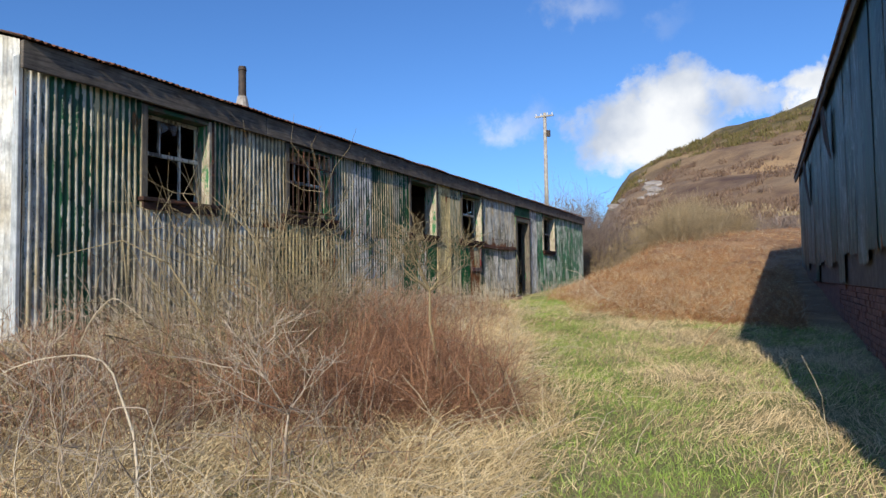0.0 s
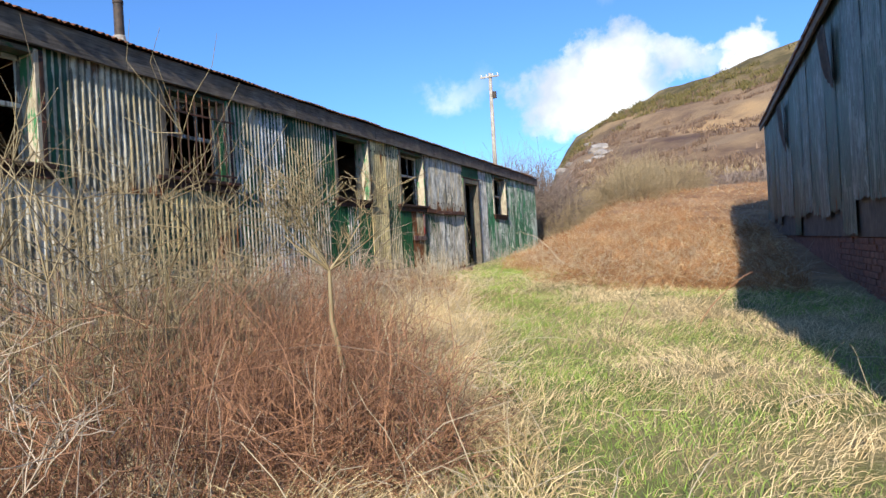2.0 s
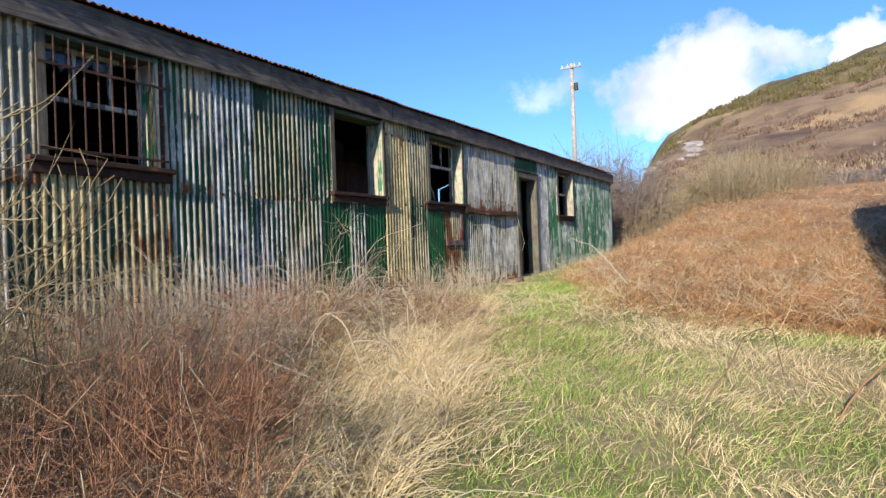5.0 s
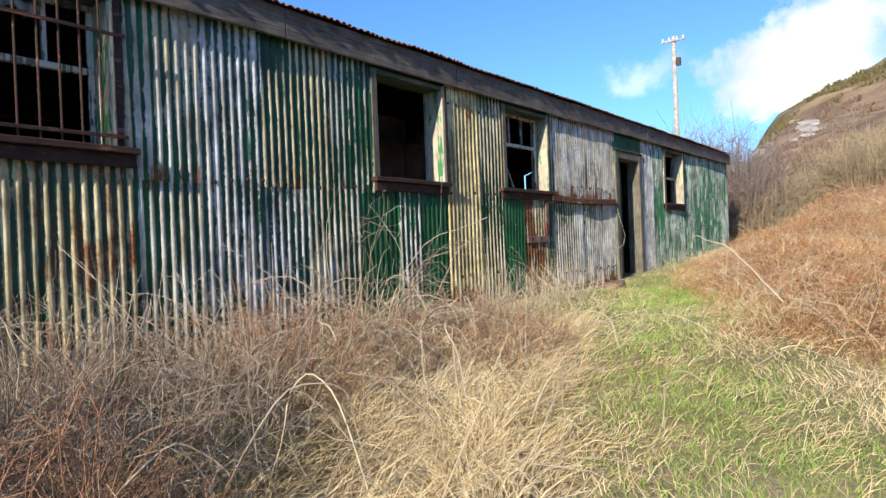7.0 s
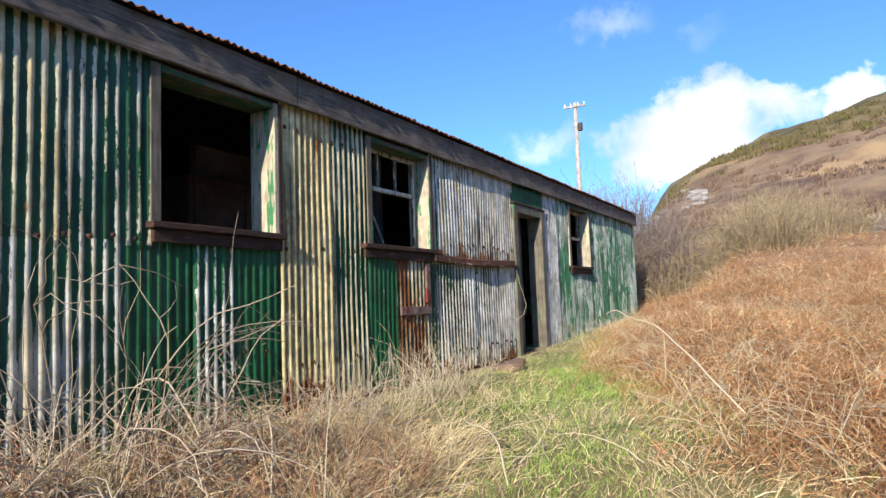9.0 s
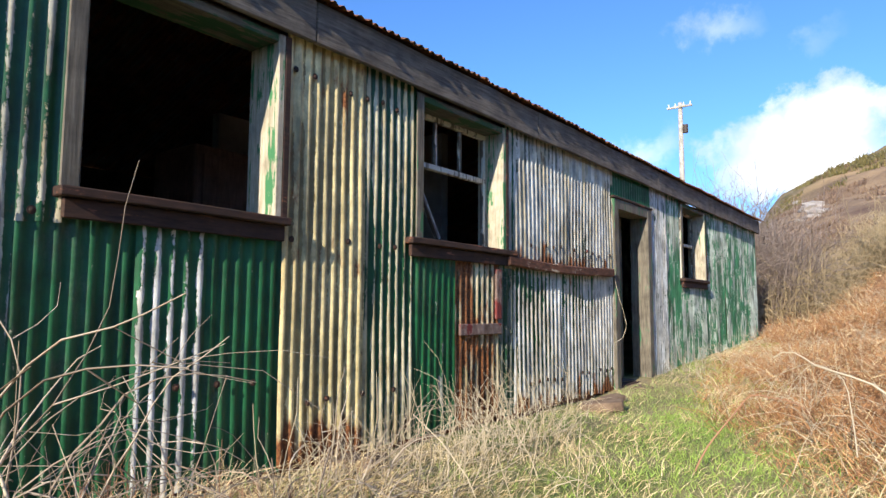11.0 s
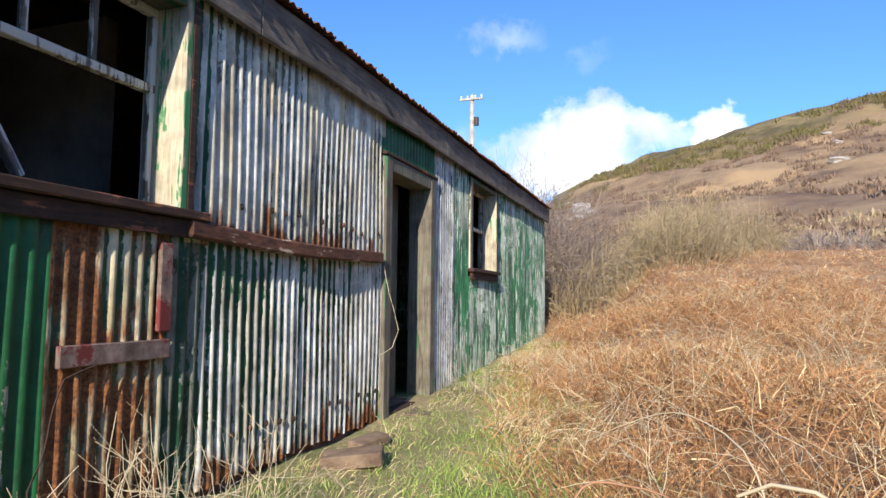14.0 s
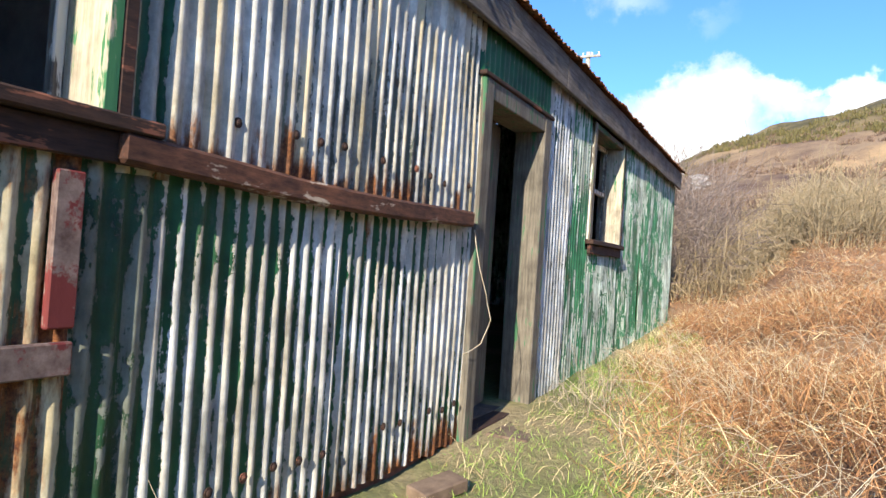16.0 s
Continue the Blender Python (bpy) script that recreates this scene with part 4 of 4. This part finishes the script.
# bleached broken stems, lying and leaning every way among the twigs
x, y = scatter(3600, -5.9, 0.4, 0.3, 13.5)
x, y = keep((x < path_x(y) - 0.4) | (np.random.rand(len(x)) < 0.06), x, y)
n = len(x)
P = arcs(x, y, ground_z(x, y) + rnd(-0.02, 0.12, n), rnd(0.2, 0.85, n), rnd(0.3, 1.6, n), rnd(0, 6.28, n), rnd(-0.2, 1.3, n), 6, 0.05)
stuff("broken_stems", [tubes(P, np.linspace(1, 0.5, 6)[None, :] * rnd(0.0016, 0.0042, n)[:, None])], M_STEM, "bleached broken stems lying through the dead grass", "stems")

# dead bracken on the bank
x, y = scatter(110000, -7.5, 9.0, 9.5, 34)
x2, y2 = scatter(150000, -5.9, 0.6, 10.3, 19.5)
x3, y3 = scatter(45000, -6.0, -1.0, 18, 25)
x, y = np.concatenate([x, x2, x3]), np.concatenate([y, y2, y3])
near = np.hypot(x + 3.5, y - 14)
patch = wave(x, y, 1.9, 0.9) + 0.6 * wave(x, y, 0.8, 2.9)
m = (x > bracken_x(y) + rnd(-0.5, 0.7, len(x))) & (np.random.rand(len(x)) < np.clip(0.66 + 0.6 * patch, 0.16, 1)) & (np.random.rand(len(x)) < np.clip(1.25 - near / 22, 0.15, 1)) & ((x < SX - 0.5) | (y > SY1 + 0.4)) & ((x > X + 0.3) | (y > Y1 + 0.3)) & ((np.abs(x - path_x(y)) > 0.5) | (y > 14.2))
x, y = keep(m, x, y)
n = len(x)
edge = smooth(-0.2, 1.0, x - bracken_x(y))
hump = np.maximum(0.05 + 0.30 * (0.5 + 0.5 * wave(x, y, 2.4, 1.1)) + 0.16 * wave(x, y, 0.9, 2.3), 0.02) * edge
z = ground_z(x, y) + hump * np.random.rand(n)
P = arcs(x, y, z, rnd(0.08, 0.32, n), rnd(0.4, 1.5, n), rnd(0, 6.28, n), rnd(0.3, 1.4, n), 3, 0.12)
grow = 1 + np.clip(np.hypot(x + 4, y - 12) - 8, 0, 30) / 14
pale = np.random.rand(n) < 0.15 + 0.14 * wave(x, y, 3.0, 4.0)
wid = rnd(0.003, 0.008, n) * grow
stuff("dead_bracken", [blades(P[~pale], wid[~pale])], M_BRACKEN, "collapsed rust-brown dead bracken covering the bank", "bracken")
stuff("bleached_bracken", [blades(P[pale], wid[pale])], M_STRAW, "bleached straw-coloured litter among the bracken", "bracken")
sel = np.random.rand(n) < 0.035
x, y = keep(sel, x, y)
n = len(x)
P = arcs(x, y, ground_z(x, y) + 0.1, rnd(0.25, 0.6, n), rnd(0.4, 1.3, n), rnd(0, 6.28, n), rnd(0.4, 1.2, n), 5, 0.06)
stuff("bracken_stalks", [tubes(P, np.linspace(0.0026, 0.0012, 5)[None, :].repeat(n, 0))], M_STEM, "bleached dry stalks in the bracken", "bracken")


def thicket(name, cx, cy, rx, ry, count, height, mat, label, lean=0.5, thick=0.004, twigs=3, category="shrub", droop=0.4, k=6, wob=0.09):
    """A shrub of many stems that spread from the ground, each with side twigs."""
    a, q = rnd(0, 6.28, count), np.sqrt(np.random.rand(count))
    x, y = cx + rx * q * np.cos(a), cy + ry * q * np.sin(a)
    P = arcs(x, y, ground_z(x, y) - 0.03, height * rnd(0.5, 1.0, count) * (1.1 - 0.4 * q), np.abs(np.random.normal(0, lean, count)), a + rnd(-0.8, 0.8, count), droop * rnd(0.2, 1.2, count), k, wob)
    pieces = [tubes(P, np.linspace(1, 0.3, k)[None, :] * thick * rnd(0.6, 1.3, count)[:, None])]
    for _ in range(twigs):
        i = np.random.randint(1, k - 1, count)
        base = P[np.arange(count), i]
        d = unit(P[np.arange(count), i + 1] - base)
        h = np.arctan2(d[:, 1], d[:, 0]) + rnd(-2.2, 2.2, count)
        T = arcs(base[:, 0], base[:, 1], base[:, 2], height * rnd(0.15, 0.4, count), np.arccos(np.clip(d[:, 2], -1, 1)) + rnd(0.1, 1.1, count), h, rnd(-0.5, 0.3, count), 4, 0.08)
        pieces.append(tubes(T, np.linspace(1, 0.35, 4)[None, :] * thick * 0.5 * rnd(0.6, 1.2, count)[:, None]))
    o = np.array([cx, cy, float(ground_z(cx, cy))])
    shrub = tagged(new(name), label, category)
    shrub.location = o
    for nm, ps in (("cane_tangle", pieces[:1]), ("twig_tangle", pieces[1:])):
        v, f = join(*ps)
        tagged(mesh_from(nm, v - o, f, mat), kind="stuff").parent = shrub
    return shrub


RED = "dense leafless red-brown shrub in dead grass"
thicket("twig_shrub", -3.2, 4.3, 0.65, 0.7, 330, 1.5, M_REDTWIG, RED, 0.55, 0.0045, 5, droop=0.8, k=7)
thicket("twig_shrub", -3.1, 5.7, 0.6, 0.7, 260, 1.2, M_REDTWIG, RED, 0.65, 0.0042, 5, droop=0.9, k=7)
thicket("twig_shrub", -4.0, 6.5, 0.8, 0.8, 280, 1.3, M_REDTWIG, RED, 0.65, 0.0042, 5, droop=0.9, k=7)
thicket("twig_shrub", -4.0, 7.1, 0.5, 0.5, 420, 0.65, M_REDTWIG, "low dark tangled shrub beside the hut", 0.6, 0.0042, 5, droop=0.9)
thicket("twig_shrub", -5.0, 7.9, 0.7, 0.8, 260, 0.95, M_GREYTWIG, "grey-brown leafless shrub under the window", 0.5, 0.0045, 4, droop=1.0)
thicket("twig_shrub", -4.9, 10.9, 0.75, 0.8, 360, 0.6, M_REDTWIG, "low brown shrub against the hut", 0.6, 0.004, 4, droop=1.0)
thicket("twig_shrub", -4.4, 3.2, 0.9, 0.8, 300, 1.0, M_REDTWIG, RED, 0.5, 0.0042, 4, droop=0.9, k=7)
thicket("twig_shrub", -5.2, 9.0, 0.6, 0.8, 260, 0.75, M_REDTWIG, "low brown shrub against the hut", 0.6, 0.004, 4, droop=1.0)
thicket("twig_shrub", -2.5, 4.5, 0.35, 0.35, 150, 1.0, M_REDTWIG, RED, 0.5, 0.004, 5, droop=0.8, k=7)
thicket("twig_shrub", -2.2, 4.72, 0.38, 0.4, 280, 1.05, M_REDTWIG, RED, 0.6, 0.004, 5, droop=0.8, k=7)
WIL = "tall leafless willow with yellowish-brown upright shoots"
thicket("willow_shrub", -4.2, 4.5, 0.7, 0.7, 46, 2.8, M_WILLOW, WIL, 0.24, 0.008, 8, droop=0.25)
thicket("willow_shrub", -4.8, 6.0, 0.6, 0.7, 36, 2.5, M_WILLOW, WIL, 0.22, 0.0065, 8, droop=0.25)
thicket("willow_shrub", -4.1, 5.35, 0.4, 0.45, 26, 2.5, M_WILLOW, WIL, 0.2, 0.0065, 8, droop=0.25)
thicket("willow_shrub", -2.6, 2.5, 0.7, 0.6, 20, 1.2, M_GREYTWIG, "young leafless willow shoots in dead grass", 0.4, 0.007, 5, droop=0.5)
BRA = "arching tangle of bare grey bramble canes"
thicket("bramble", -5.45, 10.2, 0.45, 0.6, 120, 1.8, M_GREYTWIG, BRA, 0.75, 0.006, 2, droop=2.6, k=11, wob=0.04)
thicket("bramble", -5.3, 9.0, 0.6, 0.7, 90, 1.4, M_GREYTWIG, BRA, 0.8, 0.0055, 2, droop=2.4, k=10, wob=0.04)
thicket("bramble", -5.5, 11.8, 0.4, 0.7, 60, 1.0, M_GREYTWIG, BRA, 0.8, 0.006, 2, droop=2.2, k=9, wob=0.04)
thicket("dry_weeds", -5.5, 12.7, 0.4, 0.7, 90, 0.75, M_STEM, "dry bleached weed stalks along the hut foot", 0.5, 0.0035, 2, droop=0.7)
thicket("dry_weeds", -5.6, 13.9, 0.35, 0.7, 110, 0.8, M_STEM, "dry bleached weed stalks along the hut foot", 0.45, 0.0035, 2, droop=0.7)
thicket("dry_weeds", -5.7, 18.5, 0.25, 0.5, 60, 0.6, M_GREYTWIG, "dry brown weeds at the door post", 0.5, 0.003, 2, droop=0.7)
thicket("bramble", -4.9, 2.6, 1.1, 0.8, 150, 1.0, M_GREYTWIG, BRA, 0.8, 0.0055, 2, droop=1.7, k=8)
thicket("bramble", -3.6, 1.6, 0.8, 0.6, 110, 0.9, M_GREYTWIG, BRA, 0.8, 0.005, 2, droop=1.7, k=8)
for k, (cx, cy) in enumerate(((-2.9, 1.4), (-3.8, 3.0), (-2.5, 3.4), (-4.9, 9.5), (-5.0, 10.2))):
    thicket("bramble", cx, cy, 0.6, 0.6, 130, random.uniform(0.45, 0.75), M_GREYTWIG if k % 2 else M_REDTWIG, "low tangle of bare brown canes in dead grass", 0.7, 0.004, 2, droop=1.2, k=7)
thicket("bramble", -5.1, 5.0, 0.8, 1.4, 260, 1.25, M_GREYTWIG, "grey-brown leafless undergrowth along the hut", 0.45, 0.0045, 3, droop=0.8)
thicket("bramble", -5.3, 7.4, 0.6, 0.9, 200, 1.0, M_GREYTWIG, "grey-brown leafless undergrowth along the hut", 0.5, 0.0045, 3, droop=1.0)


# the leaning sapling in the thicket
def sapling(base, lean_to, mat, label, height=1.2, girth=0.024, spread=1.0):
    gz0 = float(ground_z(base[0], base[1]))
    lines = []

    def grow(p, d, length, rad, depth):
        k = 5
        pts, rs = [Vector(p)], [rad]
        dd = Vector(d).normalized()
        for i in range(k - 1):
            dd = (dd + Vector((random.gauss(0, 0.10), random.gauss(0, 0.10), random.gauss(0.04, 0.06)))).normalized()
            pts.append(pts[-1] + dd * length / (k - 1))
            rs.append(rad * (1 - 0.55 * (i + 1) / (k - 1)))
        lines.append((pts, rs))
        if depth:
            for _ in range(4 if depth > 1 else 3):
                i = random.randint(2, k - 1)
                side = Vector((random.gauss(0, 1), random.gauss(0, 1), random.gauss(0.35, 0.5))).normalized()
                grow(pts[i], dd * 0.55 + side * 0.75, length * random.uniform(0.45, 0.8), rs[i] * 0.62, depth - 1)
    grow((0, 0, -0.05), lean_to, height, girth, 0)
    top, r = lines[0][0][-1], lines[0][1][-1]
    for _ in range(10 if girth > 0.02 else 4):
        grow(top, (random.gauss(0, 0.8), random.gauss(0, 0.8), random.uniform(0.3, 1.3)), spread * random.uniform(0.45, 0.8), r * 0.7, 3)
    tr = tagged(new("willow_sapling"), label, "tree")
    tr.location = (base[0], base[1], gz0)
    for nm, ls, sides in (("trunk", lines[:1], 8), ("crown", lines[1:], 4)):
        P = np.array([[tuple(q) for q in pts] for pts, _ in ls])
        R = np.maximum(np.array([rs for _, rs in ls]), 0.0016)
        v, f = tubes(P, R, sides)
        ob = mesh_from(nm, v, f, mat, True)
        ob.parent = tr
    return tr


sapling((-2.5, 3.0), (0.05, 0.1, 0.9), M_GREYTWIG, "small pale leafless sapling branching low in the thicket", 0.45, 0.016, 0.7)
sapling((-3.4, 2.3), (-0.1, 0.1, 0.9), M_GREYTWIG, "small pale leafless sapling branching low in the thicket", 0.35, 0.014, 0.7)
sapling((-2.42, 5.08), (-0.22, -0.09, 1.06), M_WILLOW, "leaning leafless willow sapling with pale greenish bark", 1.1, 0.022, 0.52)


# single long arching canes over the grass
def arch(foot, top, tip, rad, mat, label, sag=0.0):
    """A cane that rises from the ground at foot, bends over at top and comes down at tip."""
    a, m, c = Vector((foot[0], foot[1], float(ground_z(foot[0], foot[1])) + sag - 0.03)), Vector(top), Vector(tip)
    ctrl = m * 2 - (a + c) / 2
    pts = []
    for i in range(15):
        q = i / 14
        wob = Vector((noise.noise((q * 5, rad * 900, 1)), noise.noise((q * 5, rad * 900, 5)), noise.noise((q * 5, rad * 900, 9)))) * 0.035
        pts.append(a * (1 - q) ** 2 + ctrl * 2 * q * (1 - q) + c * q * q + wob * min(1, 6 * q))
    P = np.array([[tuple(p) for p in pts]])
    v, f = tubes(P, np.linspace(rad, rad * 0.45, 15)[None, :], 6)
    tagged(mesh_from("bramble_cane", v, f, mat, True), label, "bramble")


BROWN = "single brown bramble cane arching over the grass"
BLEACHED = "long bleached stem lying over the bracken"
arch((-1.95, 5.0), (-1.95, 4.66, 0.66), (-2.75, 4.55, 0.72), 0.0055, M_HEATHER, BROWN)
arch((-1.43, 7.8), (-1.12, 8.25, 0.82), (-1.0, 9.0, 0.45), 0.0045, M_HEATHER, BROWN)
arch((-0.75, 8.6), (-0.2, 9.0, 0.78), (0.35, 9.3, 0.42), 0.006, M_REDTWIG, BROWN)
arch((-4.35, 13.9), (-4.1, 14.3, 1.05), (-3.75, 14.3, 0.95), 0.006, M_REDTWIG, BROWN)
arch((-2.75, 12.3), (-3.33, 12.82, 1.31), (-3.73, 13.09, 1.39), 0.0065, M_STEM, BLEACHED, 0.3)
arch((-3.5, 14.0), (-3.7, 14.6, 1.25), (-4.2, 15.0, 1.05), 0.004, M_STEM, BLEACHED, 0.2)
arch((-3.9, 11.6), (-4.2, 11.9, 0.75), (-4.6, 12.0, 0.6), 0.006, M_STEM, "long bleached stem lying over the dead grass")
arch((-2.6, 2.1), (-3.4, 2.5, 0.75), (-4.3, 2.3, 0.55), 0.008, M_STEM, "long bleached stem lying over the dead grass")
arch((-3.4, 1.4), (-3.9, 2.0, 0.8), (-4.4, 2.1, 0.35), 0.007, M_REDTWIG, BROWN)
for k in range(16):
    fx, fy = random.uniform(-5.3, -2.9), random.uniform(1.4, 11.5)
    fx = min(fx, float(path_x(fy)) - 1.2)
    h = random.uniform(0, 6.28)
    l = random.uniform(0.5, 0.9)
    g = float(ground_z(fx, fy))
    arch((fx, fy), (fx + l * 0.6 * math.cos(h), fy + l * 0.6 * math.sin(h), g + random.uniform(0.35, 0.7)), (fx + l * math.cos(h + 0.2), fy + l * math.sin(h + 0.2), g + random.uniform(0.05, 0.35)),
         random.uniform(0.004, 0.007), M_STEM if k % 2 else M_GREYTWIG, "bare grey bramble cane arching out of the thicket")

# loose bricks at the wall foot
def brick(x, y, turn, s=1.0):
    bm = bmesh.new()
    bm_box(bm, -0.11, 0.11, -0.055, 0.055, -0.035, 0.035, 0.006)
    ob = tagged(part("loose_brick", bm, M_STONE), "mossy broken brick lying at the hut foot", "brick")
    ob.matrix_world = pose(x, y, float(ground_z(x, y)) + 0.045, 4, -6, turn)
    ob.scale = (s * 1.4, s * 1.4, s)


brick(-5.72, 15.75, 20, 1.25)
brick(-5.82, 16.2, 70, 0.9)
brick(-5.9, 12.6, 10, 1.2)
slab = tagged(box_part("door_step", (X + 0.10, X + 0.42, 17.2, 17.95, 0.5, 0.73), M_STONE, None, "", 0.03), "rough brown stone step sunk in grass before the door", "step")

# willow scrub beyond the hut
for i in range(26):
    a = i * 2.399
    cx = -7.2 + 6.2 * math.sqrt((i + 0.5) / 26) * math.cos(a)
    cy = 35 + 7 * math.sqrt((i + 0.5) / 26) * math.sin(a)
    thicket("willow_bush", cx, cy, 1.2, 1.2, 170, random.uniform(1.9, 2.9), M_FARTWIG, "grey-brown leafless willow bush on the slope", 0.6, 0.013, 6, droop=0.4, k=5, wob=0.12)
for i in range(8):
    thicket("birch_scrub", -9.4 + i * 0.4 + random.uniform(-0.3, 0.3), 29.5 + random.uniform(-1.5, 2.5), 0.8, 0.8, 130, random.uniform(3.6, 4.8), M_PURPLE, "tall purplish leafless scrub behind the hut", 0.25, 0.015, 4, droop=0.2)
for i in range(22):
    cx, cy = -1 + i * 1.5 + random.uniform(-1, 1), 50 + random.uniform(-5, 9)
    thicket("heath_bush", cx, cy, 2.0, 1.6, 120, random.uniform(2.2, 3.3), M_PURPLE, "grey-purple leafless bush at the hill foot", 0.55, 0.038, 4, droop=0.6, k=5)


# gorse and heather clumps, and outcrops, on the hill
def clumps(name, count, r0, r1, a0, a1, size, mat, label, per=26):
    r, a = rnd(r0, r1, count), np.radians(rnd(a0, a1, count))
    x, y = CX + r * np.sin(a), CY + r * np.cos(a)
    m = wave(x, y, 24, 3.1) + 0.5 * wave(x, y, 9, 0.2) > -0.1
    x, y = keep(m, x, y)
    X2, Y2 = np.repeat(x, per), np.repeat(y, per)
    n = len(X2)
    X2, Y2 = X2 + np.random.normal(0, size * 0.5, n), Y2 + np.random.normal(0, size * 0.5, n)
    P = arcs(X2, Y2, ground_z(X2, Y2) - 0.1, size * rnd(0.4, 1.0, n), np.abs(np.random.normal(0, 0.6, n)), rnd(0, 6.28, n), rnd(0, 0.6, n), 3)
    stuff(name, [blades(P, size * rnd(0.12, 0.3, n))], mat, label, "shrub")


clumps("gorse", 600, 160, 190, -11.5, 24, 1.5, M_GORSE, "dark green gorse along the hilltop")
clumps("heather", 1500, 55, 185, -11, 26, 1.1, M_HEATHER, "dark brown heather on the hillside")
clumps("dead_tussocks", 500, 36, 80, -11, 28, 0.8, M_FARTWIG, "rusty dead bracken on the hillside")
for i in range(16):
    r, a = random.uniform(120, 165), radians(random.choice((-10.6, -9.8, -8.6, -8.2, -7.6, 7, 11)) + random.uniform(-0.8, 0.8))
    px, py = CX + r * math.sin(a), CY + r * math.cos(a)
    bm = bmesh.new()
    bmesh.ops.create_icosphere(bm, subdivisions=3, radius=1.0)
    for v in bm.verts:
        v.co *= 1 + 0.5 * noise.noise(v.co * 1.3 + Vector((i * 7.0, 0, 0))) + 0.2 * noise.noise(v.co * 4 + Vector((i * 3.0, 1, 0)))
    s = random.uniform(0.5, 1.4)
    ob = tagged(part("rock_outcrop", bm, M_ROCK), "bare pale grey rock outcrop on the hill", "rock")
    ob.location, ob.scale = (px, py, float(ground_z(px, py)) + 0.1), (s * 1.6, s, s * 0.7)
